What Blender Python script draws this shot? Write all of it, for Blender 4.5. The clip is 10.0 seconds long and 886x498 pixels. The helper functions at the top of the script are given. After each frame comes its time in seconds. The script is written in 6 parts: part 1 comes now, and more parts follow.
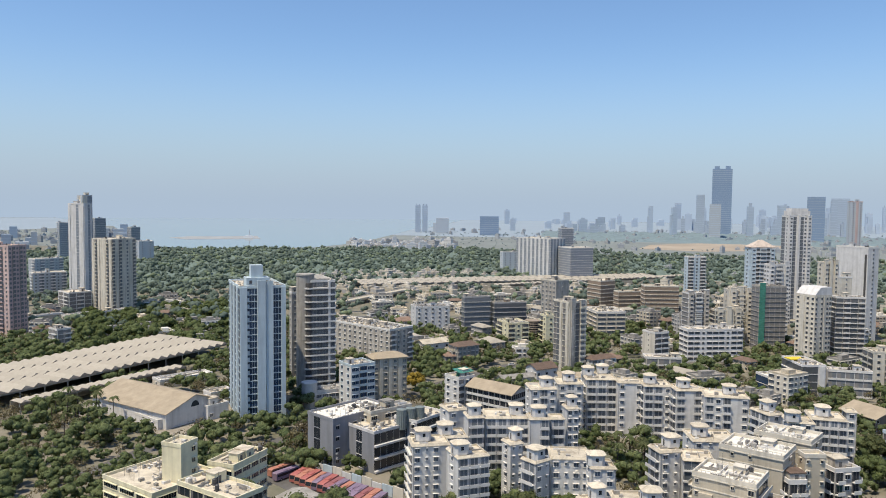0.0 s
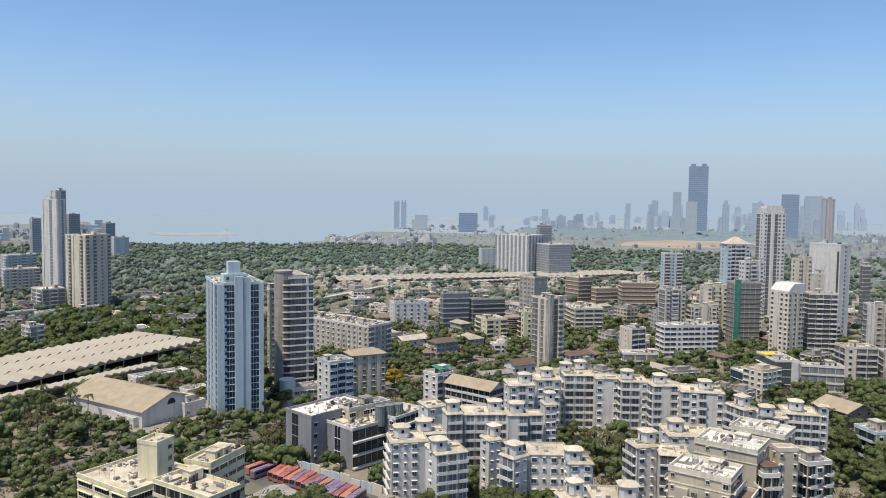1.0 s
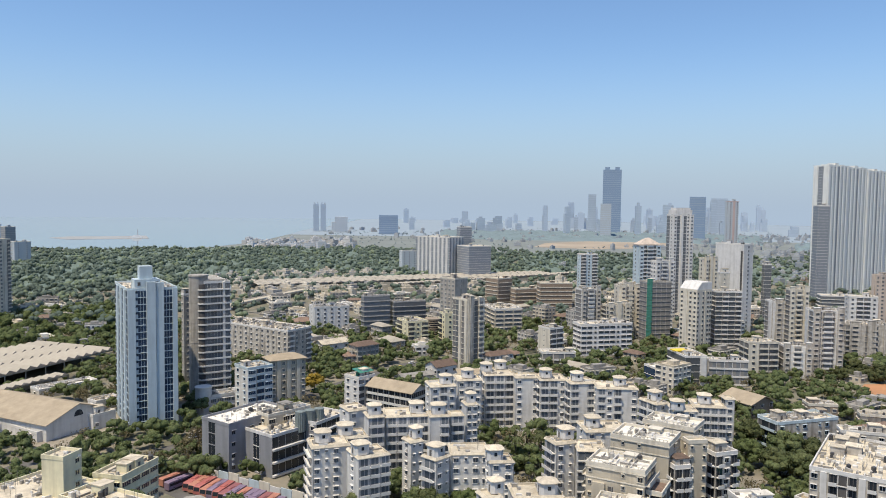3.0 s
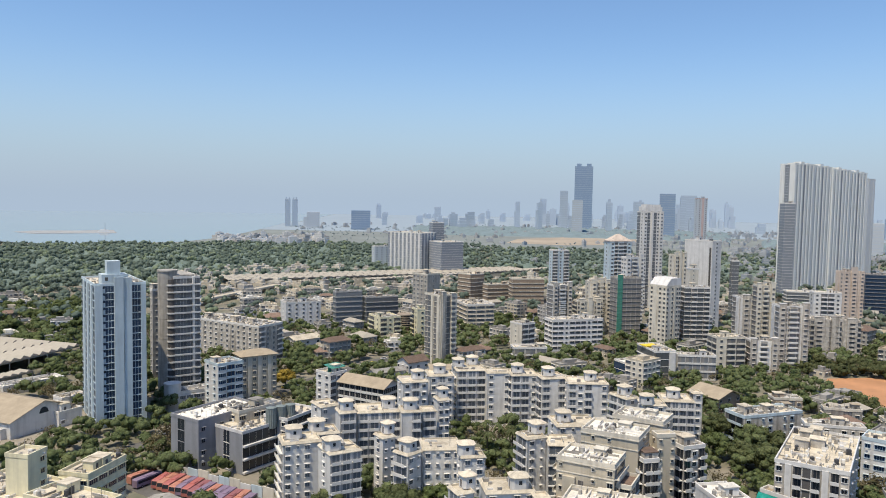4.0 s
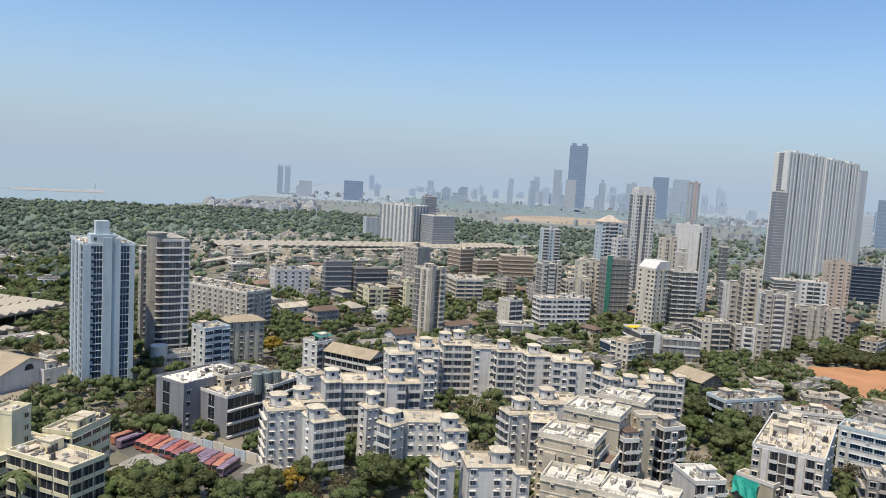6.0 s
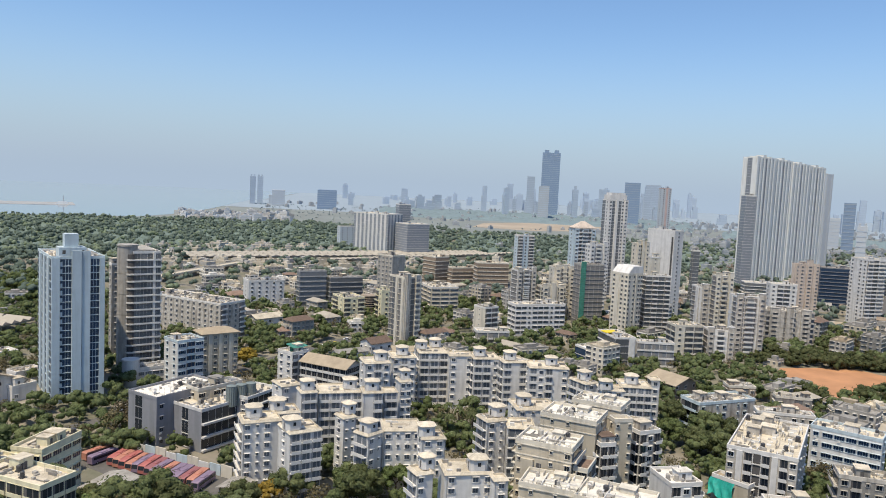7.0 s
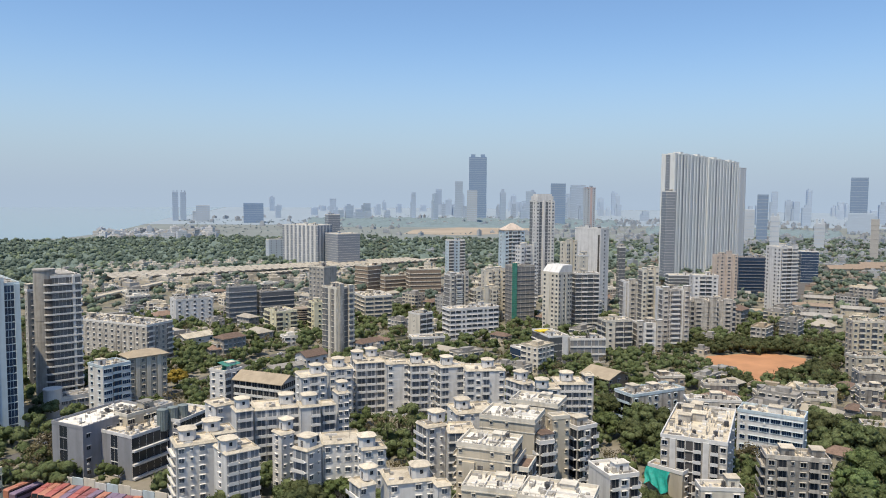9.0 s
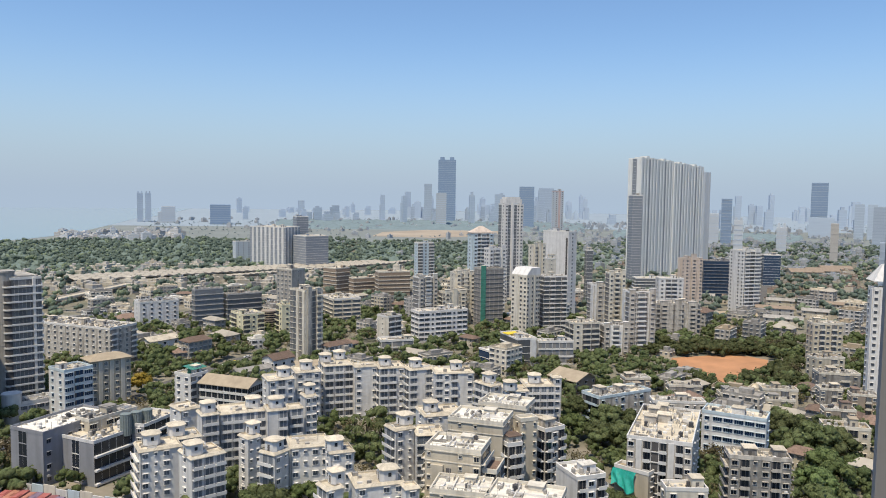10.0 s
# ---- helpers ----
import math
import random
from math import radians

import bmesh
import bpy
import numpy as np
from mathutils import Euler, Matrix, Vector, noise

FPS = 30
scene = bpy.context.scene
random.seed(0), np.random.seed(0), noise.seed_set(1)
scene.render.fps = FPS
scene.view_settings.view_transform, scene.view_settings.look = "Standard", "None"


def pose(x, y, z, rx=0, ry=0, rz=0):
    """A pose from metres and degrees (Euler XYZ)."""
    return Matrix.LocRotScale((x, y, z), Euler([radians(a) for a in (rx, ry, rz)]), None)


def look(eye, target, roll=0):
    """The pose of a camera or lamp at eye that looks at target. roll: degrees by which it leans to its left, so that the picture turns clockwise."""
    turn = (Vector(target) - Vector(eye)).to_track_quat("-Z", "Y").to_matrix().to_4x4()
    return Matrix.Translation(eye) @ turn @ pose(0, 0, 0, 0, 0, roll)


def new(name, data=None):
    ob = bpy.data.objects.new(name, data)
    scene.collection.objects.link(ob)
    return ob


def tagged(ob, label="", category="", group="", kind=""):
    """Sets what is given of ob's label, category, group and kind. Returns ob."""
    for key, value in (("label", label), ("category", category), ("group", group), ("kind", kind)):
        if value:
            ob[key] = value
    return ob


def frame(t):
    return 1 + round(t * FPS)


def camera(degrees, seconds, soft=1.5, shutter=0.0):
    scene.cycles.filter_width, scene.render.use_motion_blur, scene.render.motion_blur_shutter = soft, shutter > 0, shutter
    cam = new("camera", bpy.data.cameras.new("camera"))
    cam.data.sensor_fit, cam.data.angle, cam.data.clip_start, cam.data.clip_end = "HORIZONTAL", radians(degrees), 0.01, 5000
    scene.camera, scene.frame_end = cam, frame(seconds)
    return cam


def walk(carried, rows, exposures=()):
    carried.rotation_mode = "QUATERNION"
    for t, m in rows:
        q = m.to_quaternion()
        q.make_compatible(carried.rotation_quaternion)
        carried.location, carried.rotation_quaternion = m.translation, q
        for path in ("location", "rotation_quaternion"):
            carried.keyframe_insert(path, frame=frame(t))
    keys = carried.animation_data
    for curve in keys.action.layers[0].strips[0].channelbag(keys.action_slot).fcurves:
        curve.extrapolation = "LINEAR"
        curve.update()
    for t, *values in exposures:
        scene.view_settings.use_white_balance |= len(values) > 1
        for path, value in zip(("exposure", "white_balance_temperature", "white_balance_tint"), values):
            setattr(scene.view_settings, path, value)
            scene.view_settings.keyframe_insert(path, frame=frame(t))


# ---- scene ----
from collections import defaultdict

# ---- camera: held at a window high in a tower, turning slowly to the right ----
EYE = 100.0
cam = camera(61.41, 10.0, soft=1.0)
ROWS = [
    (0.0, 0.01, -3.40, -0.60),
    (0.5, -0.87, -3.58, -0.65),
    (1.0, -1.61, -3.65, -0.76),
    (1.5, -2.95, -3.56, -0.88),
    (2.0, -4.25, -3.50, -0.83),
    (2.5, -5.56, -3.45, -0.78),
    (2.7, -6.62, -3.42, -0.72),
    (3.8, -9.12, -3.46, -0.96),
    (4.0, -9.81, -3.70, -1.03),
    (4.5, -11.54, -4.76, -1.45),
    (5.0, -10.19, -4.76, -1.56),
    (5.5, -9.64, -4.76, -2.68),
    (5.7, -9.87, -5.77, -3.37),
    (6.8, -11.75, -5.14, -2.69),
    (7.0, -12.31, -4.96, -2.81),
    (7.5, -14.13, -4.49, -1.35),
    (8.0, -15.66, -4.15, -1.78),
    (8.5, -16.85, -4.22, -1.31),
    (9.0, -17.78, -4.28, -0.46),
    (9.5, -18.92, -4.05, -0.32),
    (10.0, -20.14, -4.06, -0.80),
]
ARM = 0.18  # the lens swings on a short arm as the holder turns
walk(cam, [(t, pose(-ARM * math.sin(radians(yaw)), ARM * math.cos(radians(yaw)) - ARM, EYE, 90 + pitch, roll, yaw)) for t, yaw, pitch, roll in ROWS])

# ---- world and sun ----
SUN_AZ, SUN_EL = 229.0, 67.0  # compass degrees clockwise from +y
world = bpy.data.worlds.new("sky")
scene.world = world
world.use_nodes = True
wn = world.node_tree.nodes
sky = wn.new("ShaderNodeTexSky")
sky.sky_type = "NISHITA"
sky.sun_disc = False
sky.sun_elevation, sky.sun_rotation = radians(SUN_EL), radians(SUN_AZ)
sky.altitude, sky.air_density, sky.dust_density, sky.ozone_density = 100, 1.0, 0.9, 3.0
tcw = wn.new("ShaderNodeTexCoord")
sepw = wn.new("ShaderNodeSeparateXYZ")
rise = wn.new("ShaderNodeMapRange")
rise.interpolation_type = "SMOOTHERSTEP"
rise.inputs[1].default_value, rise.inputs[2].default_value = -0.06, 0.24
rise.inputs[3].default_value, rise.inputs[4].default_value = 1.0, 0.0
hazemix = wn.new("ShaderNodeMix")
hazemix.data_type = "RGBA"
hazemix.inputs[7].default_value = (3.08, 3.84, 4.82, 1)
wl = world.node_tree.links
wl.new(tcw.outputs["Generated"], sepw.inputs[0])
wl.new(sepw.outputs[2], rise.inputs[0])
wl.new(rise.outputs[0], hazemix.inputs[0])
tint = wn.new("ShaderNodeMix")
tint.data_type, tint.blend_type = "RGBA", "MULTIPLY"
tint.inputs[0].default_value = 1.0
tint.inputs[7].default_value = (0.91, 1.03, 1.14, 1)
wl.new(sky.outputs[0], tint.inputs[6])
wl.new(tint.outputs[2], hazemix.inputs[6])
wl.new(hazemix.outputs[2], wn["Background"].inputs[0])
wn["Background"].inputs[1].default_value = 0.12
sun = new("sun", bpy.data.lights.new("sun", "SUN"))
sun.data.energy, sun.data.angle, sun.data.color = 4.2, radians(0.6), (1.0, 0.885, 0.69)
sa, se = radians(SUN_AZ), radians(SUN_EL)
sun.matrix_world = look((0, 0, 500), (-500 * math.sin(sa) * math.cos(se), -500 * math.cos(sa) * math.cos(se), 500 - 500 * math.sin(se)))
scene.view_settings.exposure = 0.19


# ---- materials ----
def mat(name, color, rough=0.85, vary=0.12, scale=0.5, streak=0.0, spread=0.0, bump=0.0, metal=0.0, second=None, stain=0.0):
    """Painted or mineral surface: two scales of blotches, rain streaks down the walls, a spread from piece to piece."""
    m = bpy.data.materials.new(name)
    m.use_nodes = True
    nt = m.node_tree
    n, li = nt.nodes, nt.links
    b = n["Principled BSDF"]
    b.inputs["Roughness"].default_value = rough
    b.inputs["Metallic"].default_value = metal
    tc = n.new("ShaderNodeTexCoord")
    big = n.new("ShaderNodeTexNoise")
    big.inputs["Scale"].default_value = scale
    big.inputs["Detail"].default_value = 5
    big.inputs["Roughness"].default_value = 0.65
    li.new(tc.outputs["Object"], big.inputs["Vector"])
    ramp = n.new("ShaderNodeMapRange")
    ramp.inputs[1].default_value, ramp.inputs[2].default_value = 0.3, 0.7
    li.new(big.outputs[0], ramp.inputs[0])
    mix = n.new("ShaderNodeMix")
    mix.data_type = "RGBA"
    dark = second or tuple(c * (1 - 2 * vary) for c in color)
    mix.inputs[6].default_value = (*dark, 1)
    mix.inputs[7].default_value = (*color, 1)
    li.new(ramp.outputs[0], mix.inputs[0])
    out = mix.outputs[2]
    if stain:
        blot = n.new("ShaderNodeTexNoise")
        blot.inputs["Scale"].default_value = scale * 0.42
        blot.inputs["Detail"].default_value = 8
        blot.inputs["Roughness"].default_value = 0.72
        blot.inputs["Distortion"].default_value = 0.6
        shift = n.new("ShaderNodeMapping")
        shift.inputs["Location"].default_value = (37.0, 11.0, 5.0)
        li.new(tc.outputs["Object"], shift.inputs[0])
        li.new(shift.outputs[0], blot.inputs["Vector"])
        r0 = n.new("ShaderNodeMapRange")
        r0.inputs[1].default_value, r0.inputs[2].default_value = 0.47, 0.66
        r0.inputs[3].default_value, r0.inputs[4].default_value = 0.0, stain
        li.new(blot.outputs[0], r0.inputs[0])
        m0 = n.new("ShaderNodeMix")
        m0.data_type = "RGBA"
        li.new(r0.outputs[0], m0.inputs[0])
        li.new(out, m0.inputs[6])
        m0.inputs[7].default_value = (color[0] * 0.42, color[1] * 0.40, color[2] * 0.38, 1)
        out = m0.outputs[2]
    if streak:
        mp = n.new("ShaderNodeMapping")
        mp.inputs["Scale"].default_value = (0.55, 0.55, 0.06)
        li.new(tc.outputs["Object"], mp.inputs[0])
        st = n.new("ShaderNodeTexNoise")
        st.inputs["Scale"].default_value = 0.9
        st.inputs["Detail"].default_value = 6
        li.new(mp.outputs[0], st.inputs["Vector"])
        r2 = n.new("ShaderNodeMapRange")
        r2.inputs[1].default_value, r2.inputs[2].default_value = 0.46, 0.72
        r2.inputs[3].default_value, r2.inputs[4].default_value = 0.0, streak
        li.new(st.outputs[0], r2.inputs[0])
        m2 = n.new("ShaderNodeMix")
        m2.data_type = "RGBA"
        li.new(r2.outputs[0], m2.inputs[0])
        li.new(out, m2.inputs[6])
        m2.inputs[7].default_value = (color[0] * 0.35, color[1] * 0.34, color[2] * 0.33, 1)
        out = m2.outputs[2]
    if spread:
        oi = n.new("ShaderNodeObjectInfo")
        hs = n.new("ShaderNodeHueSaturation")
        r3 = n.new("ShaderNodeMapRange")
        r3.inputs[3].default_value, r3.inputs[4].default_value = 1 - spread, 1 + spread
        li.new(oi.outputs["Random"], r3.inputs[0])
        li.new(r3.outputs[0], hs.inputs["Value"])
        li.new(out, hs.inputs["Color"])
        out = hs.outputs[0]
    li.new(out, b.inputs["Base Color"])
    if bump:
        fine = n.new("ShaderNodeTexNoise")
        fine.inputs["Scale"].default_value = scale * 9
        li.new(tc.outputs["Object"], fine.inputs["Vector"])
        bp = n.new("ShaderNodeBump")
        bp.inputs["Strength"].default_value = bump
        bp.inputs["Distance"].default_value = 0.05
        li.new(fine.outputs[0], bp.inputs["Height"])
        li.new(bp.outputs[0], b.inputs["Normal"])
    return m


def leaf_mat(name, a, b2, grain=1.5, deep=1.0):
    """Foliage: each leaf clump takes its own green, and each tree its own shade."""
    m = bpy.data.materials.new(name)
    m.use_nodes = True
    n, li = m.node_tree.nodes, m.node_tree.links
    b = n["Principled BSDF"]
    b.inputs["Roughness"].default_value = 0.8
    b.inputs["Specular IOR Level"].default_value = 0.12
    geo = n.new("ShaderNodeNewGeometry")
    oi = n.new("ShaderNodeObjectInfo")
    mix = n.new("ShaderNodeMix")
    mix.data_type = "RGBA"
    mix.inputs[6].default_value, mix.inputs[7].default_value = (*a, 1), (*b2, 1)
    li.new(geo.outputs["Random Per Island"], mix.inputs[0])
    hs = n.new("ShaderNodeHueSaturation")
    r = n.new("ShaderNodeMapRange")
    r.inputs[3].default_value, r.inputs[4].default_value = 0.75, 1.25
    li.new(oi.outputs["Random"], r.inputs[0])
    tc = n.new("ShaderNodeTexCoord")
    clump = n.new("ShaderNodeTexNoise")
    clump.inputs["Scale"].default_value, clump.inputs["Detail"].default_value, clump.inputs["Roughness"].default_value = grain, 4, 0.75
    li.new(tc.outputs["Object"], clump.inputs["Vector"])
    r4 = n.new("ShaderNodeMapRange")
    r4.inputs[1].default_value, r4.inputs[2].default_value = 0.34, 0.66
    r4.inputs[3].default_value, r4.inputs[4].default_value = 1 - 0.42 * deep, 1 + 0.55 * deep
    li.new(clump.outputs[0], r4.inputs[0])
    mul = n.new("ShaderNodeMath")
    mul.operation = "MULTIPLY"
    li.new(r.outputs[0], mul.inputs[0])
    li.new(r4.outputs[0], mul.inputs[1])
    li.new(mul.outputs[0], hs.inputs["Value"])
    bp = n.new("ShaderNodeBump")
    bp.inputs["Strength"].default_value, bp.inputs["Distance"].default_value = 0.8 * deep, 0.6 / grain
    li.new(clump.outputs[0], bp.inputs["Height"])
    li.new(bp.outputs[0], b.inputs["Normal"])
    r2 = n.new("ShaderNodeMapRange")
    r2.inputs[3].default_value, r2.inputs[4].default_value = 0.488, 0.512
    li.new(oi.outputs["Random"], r2.inputs[0])
    li.new(r2.outputs[0], hs.inputs["Hue"])
    li.new(mix.outputs[2], hs.inputs["Color"])
    li.new(hs.outputs[0], b.inputs["Base Color"])
    tr = n.new("ShaderNodeBsdfTranslucent")
    li.new(hs.outputs[0], tr.inputs["Color"])
    ms = n.new("ShaderNodeMixShader")
    ms.inputs[0].default_value = 0.38
    li.new(b.outputs[0], ms.inputs[1])
    li.new(tr.outputs[0], ms.inputs[2])
    li.new(ms.outputs[0], n["Material Output"].inputs["Surface"])
    return m


WHITE = mat("white_wall_paint", (0.67, 0.655, 0.632), streak=0.34, scale=0.4, vary=0.06, stain=0.16)
TRIM = mat("white_trim", (0.70, 0.675, 0.635), vary=0.08)
CREAM = mat("cream_wall_paint", (0.66, 0.61, 0.515), streak=0.4, scale=0.25, vary=0.08)
YELLOW = mat("pale_yellow_paint", (0.75, 0.69, 0.485), streak=0.35, scale=0.3, vary=0.08)
BEIGE = mat("beige_wall_paint", (0.52, 0.46, 0.36), streak=0.35, scale=0.2, vary=0.08)
BROWN = mat("brown_wall_cladding", (0.33, 0.27, 0.21), streak=0.3, scale=0.2, vary=0.1)
GREYW = mat("grey_wall_paint", (0.45, 0.435, 0.415), streak=0.4, scale=0.25, vary=0.1)
WORN = mat("weathered_wall", (0.61, 0.565, 0.50), streak=0.95, scale=0.45, vary=0.22, stain=0.4)
DIRTY = mat("sooty_wall", (0.34, 0.325, 0.30), streak=0.9, scale=0.5, vary=0.25)
CONC = mat("bare_concrete", (0.42, 0.395, 0.355), streak=0.6, scale=0.3, vary=0.15, bump=0.3)
SLATE = mat("slate_grey_cladding", (0.235, 0.235, 0.245), vary=0.12, scale=0.2, streak=0.2)
PEACH = mat("peach_wall_paint", (0.60, 0.50, 0.42), streak=0.35, scale=0.25, vary=0.08)
PINK = mat("pinkish_wall_paint", (0.56, 0.43, 0.40), streak=0.3, scale=0.25, vary=0.08)
ICE = mat("ice_blue_wall_paint", (0.50, 0.585, 0.63), streak=0.3, scale=0.2, vary=0.06)
GREENNET = mat("green_safety_net", (0.07, 0.27, 0.20), vary=0.2, scale=0.8)
TARP = mat("green_tarpaulin", (0.03, 0.42, 0.34), vary=0.2, scale=0.8, rough=0.5)
GREENSHEET = mat("faded_green_sheet", (0.07, 0.27, 0.21), vary=0.2, scale=0.8, rough=0.6, stain=0.3)
YTARP = mat("yellow_tarpaulin", (0.85, 0.62, 0.03), vary=0.1, rough=0.5)
ROOF = mat("cream_terrace_screed", (0.66, 0.585, 0.46), vary=0.12, scale=0.5, bump=0.2, spread=0.12, stain=0.75)
WROOF = mat("white_terrace", (0.78, 0.74, 0.66), vary=0.10, scale=0.5, spread=0.08, stain=0.6)
GROOF = mat("grey_terrace", (0.36, 0.34, 0.31), vary=0.2, scale=0.4, spread=0.2, stain=0.5)
TAN = mat("tan_sheet_roof", (0.40, 0.328, 0.235), vary=0.12, scale=0.3, stain=0.3)
TILE = mat("clay_tile_roof", (0.235, 0.16, 0.12), vary=0.25, scale=0.8, spread=0.3)
DARKG = bpy.data.materials.new("dark_window_glass")
DARKG.use_nodes = True
DARKG.node_tree.nodes["Principled BSDF"].inputs["Base Color"].default_value = (0.025, 0.03, 0.038, 1)
DARKG.node_tree.nodes["Principled BSDF"].inputs["Roughness"].default_value = 0.18
BLUEG = bpy.data.materials.new("blue_window_glass")
BLUEG.use_nodes = True
BLUEG.node_tree.nodes["Principled BSDF"].inputs["Base Color"].default_value = (0.03, 0.055, 0.10, 1)
BLUEG.node_tree.nodes["Principled BSDF"].inputs["Roughness"].default_value = 0.12
# glass and recess tones for farther buildings, lightened to stand in for haze
HAZEG = mat("hazed_window_glass", (0.15, 0.16, 0.172), rough=0.3, spread=0.35)
PALEG = mat("far_hazed_glass", (0.235, 0.255, 0.285), rough=0.4, spread=0.2)
LOGGIA = mat("hazed_recess_shade", (0.225, 0.215, 0.205), vary=0.15, spread=0.25)
SLABW = mat("pale_ivory_paint", (0.69, 0.70, 0.68), streak=0.2, scale=0.1, vary=0.05)
BRICKY = mat("brown_tile_cladding", (0.29, 0.225, 0.17), vary=0.12, scale=0.3)
ESTG = mat("blue_grey_window_glass", (0.15, 0.168, 0.19), rough=0.25, spread=0.3)
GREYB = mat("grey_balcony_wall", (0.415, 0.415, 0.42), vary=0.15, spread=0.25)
# recess and opening shade put into a dark colour; also doors, gutters, joints
SHADE = mat("recess_shade_dark_parts", (0.13, 0.122, 0.118), vary=0.2, spread=0.3)
OFFW = mat("grey_ribbed_cladding", (0.27, 0.275, 0.295), vary=0.1, scale=0.2, streak=0.25)
METALD = mat("dark_plastic_tank", (0.06, 0.06, 0.065), rough=0.5)
ASPHALT = mat("asphalt", (0.135, 0.128, 0.12), vary=0.2, scale=0.15, spread=0.0, bump=0.2)
BARK = mat("bark", (0.10, 0.075, 0.055), vary=0.3, scale=2.0)
LEAF = leaf_mat("leaves", (0.084, 0.106, 0.046), (0.15, 0.168, 0.078))
LEAF_DRY = leaf_mat("dry_leaves", (0.125, 0.11, 0.065), (0.20, 0.17, 0.10))
LEAF_LIGHT = leaf_mat("light_leaves", (0.095, 0.13, 0.05), (0.165, 0.205, 0.085))
LEAF_ORANGE = leaf_mat("orange_blossom", (0.20, 0.14, 0.03), (0.33, 0.22, 0.05))
# distant foliage: haze put into the greens, paler and with less contrast
WOOD_LIGHT = leaf_mat("hazed_light_leaves", (0.215, 0.265, 0.175), (0.27, 0.32, 0.215), 0.35, 0.5)
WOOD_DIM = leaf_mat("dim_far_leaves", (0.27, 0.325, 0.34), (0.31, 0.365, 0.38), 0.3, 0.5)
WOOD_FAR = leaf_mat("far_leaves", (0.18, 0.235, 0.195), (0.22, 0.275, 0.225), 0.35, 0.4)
# distant walls, roofs and land: blue-grey haze mixed into the base colours
FAR_A = mat("hazed_pale_wall", (0.46, 0.49, 0.52), vary=0.05, spread=0.12)
FAR_B = mat("hazed_blue_wall", (0.32, 0.37, 0.43), vary=0.05, spread=0.15)
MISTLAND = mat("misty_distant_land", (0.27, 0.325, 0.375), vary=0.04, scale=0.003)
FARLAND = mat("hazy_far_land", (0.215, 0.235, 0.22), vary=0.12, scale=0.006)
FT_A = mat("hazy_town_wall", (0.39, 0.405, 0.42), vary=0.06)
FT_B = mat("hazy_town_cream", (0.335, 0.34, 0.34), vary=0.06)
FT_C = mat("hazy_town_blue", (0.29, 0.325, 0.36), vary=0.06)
FAR_D = mat("hazed_cream_wall", (0.40, 0.38, 0.35), vary=0.06, spread=0.1)
FAR_E = mat("hazed_floor_edges", (0.43, 0.495, 0.565), vary=0.03)
FAR_T = mat("hazed_blue_glass", (0.215, 0.29, 0.395), vary=0.05)
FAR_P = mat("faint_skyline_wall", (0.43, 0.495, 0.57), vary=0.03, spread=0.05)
FAR_ROOF = mat("hazed_far_roof", (0.37, 0.375, 0.375), vary=0.1, scale=0.02, spread=0.1)
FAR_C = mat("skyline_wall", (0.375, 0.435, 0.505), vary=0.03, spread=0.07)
SEAM = mat("sea_water", (0.17, 0.23, 0.28), rough=0.06, vary=0.05, scale=0.004)
SAND = mat("sand_flat", (0.40, 0.33, 0.25), vary=0.15, scale=0.01)
PLAY = mat("orange_earth", (0.50, 0.25, 0.12), vary=0.15, scale=0.06)
GROUND = mat("dusty_ground", (0.27, 0.235, 0.185), vary=0.2, scale=0.05, second=(0.11, 0.115, 0.075), stain=0.4)


# ---- mesh tools ----
class Mb:
    def __init__(self):
        self.v, self.f, self.m = [], [], []

    def add(self, vs, fs, mi=0):
        k = len(self.v)
        self.v.extend(vs)
        self.f.extend([tuple(i + k for i in f) for f in fs])
        self.m.extend([mi] * len(fs))

    def box(self, x0, y0, z0, x1, y1, z1, mi=0):
        self.add([(x0, y0, z0), (x1, y0, z0), (x1, y1, z0), (x0, y1, z0), (x0, y0, z1), (x1, y0, z1), (x1, y1, z1), (x0, y1, z1)],
                 [(0, 3, 2, 1), (4, 5, 6, 7), (0, 1, 5, 4), (1, 2, 6, 5), (2, 3, 7, 6), (3, 0, 4, 7)], mi)

    def prism(self, pts, z0, z1, mi=0, top=None):
        n = len(pts)
        vs = [(x, y, z0) for x, y in pts] + [(x, y, z1) for x, y in (top or pts)]
        self.add(vs, [tuple(range(n - 1, -1, -1)), tuple(range(n, 2 * n))] + [(i, (i + 1) % n, n + (i + 1) % n, n + i) for i in range(n)], mi)

    def ring(self, cx, cy, r, n, a0=0.0):
        return [(cx + r * math.cos(a0 + 2 * math.pi * i / n), cy + r * math.sin(a0 + 2 * math.pi * i / n)) for i in range(n)]

    def cyl(self, cx, cy, z0, z1, r0, r1=None, n=12, mi=0):
        self.prism(self.ring(cx, cy, r0, n), z0, z1, mi, self.ring(cx, cy, r0 if r1 is None else r1, n))

    def put(self, other, m):
        self_k = len(self.v)
        self.v.extend([tuple(m @ Vector(p)) for p in other.v])
        self.f.extend([tuple(i + self_k for i in f) for f in other.f])
        self.m.extend(other.m)

    def mesh(self, name, mats):
        me = bpy.data.meshes.new(name)
        me.from_pydata(self.v, [], self.f)
        for q in mats:
            me.materials.append(q)
        if len(mats) > 1:
            me.polygons.foreach_set("material_index", self.m)
        me.update()
        return me


def part(name, mb, mats, parent, label="", m=None):
    me = mb.mesh(name, mats if isinstance(mats, (list, tuple)) else [mats]) if isinstance(mb, Mb) else mb
    ob = new(name, me)
    ob.parent = parent
    if m is not None:
        ob.matrix_basis = m
    if label:
        ob["label"] = label
    return ob


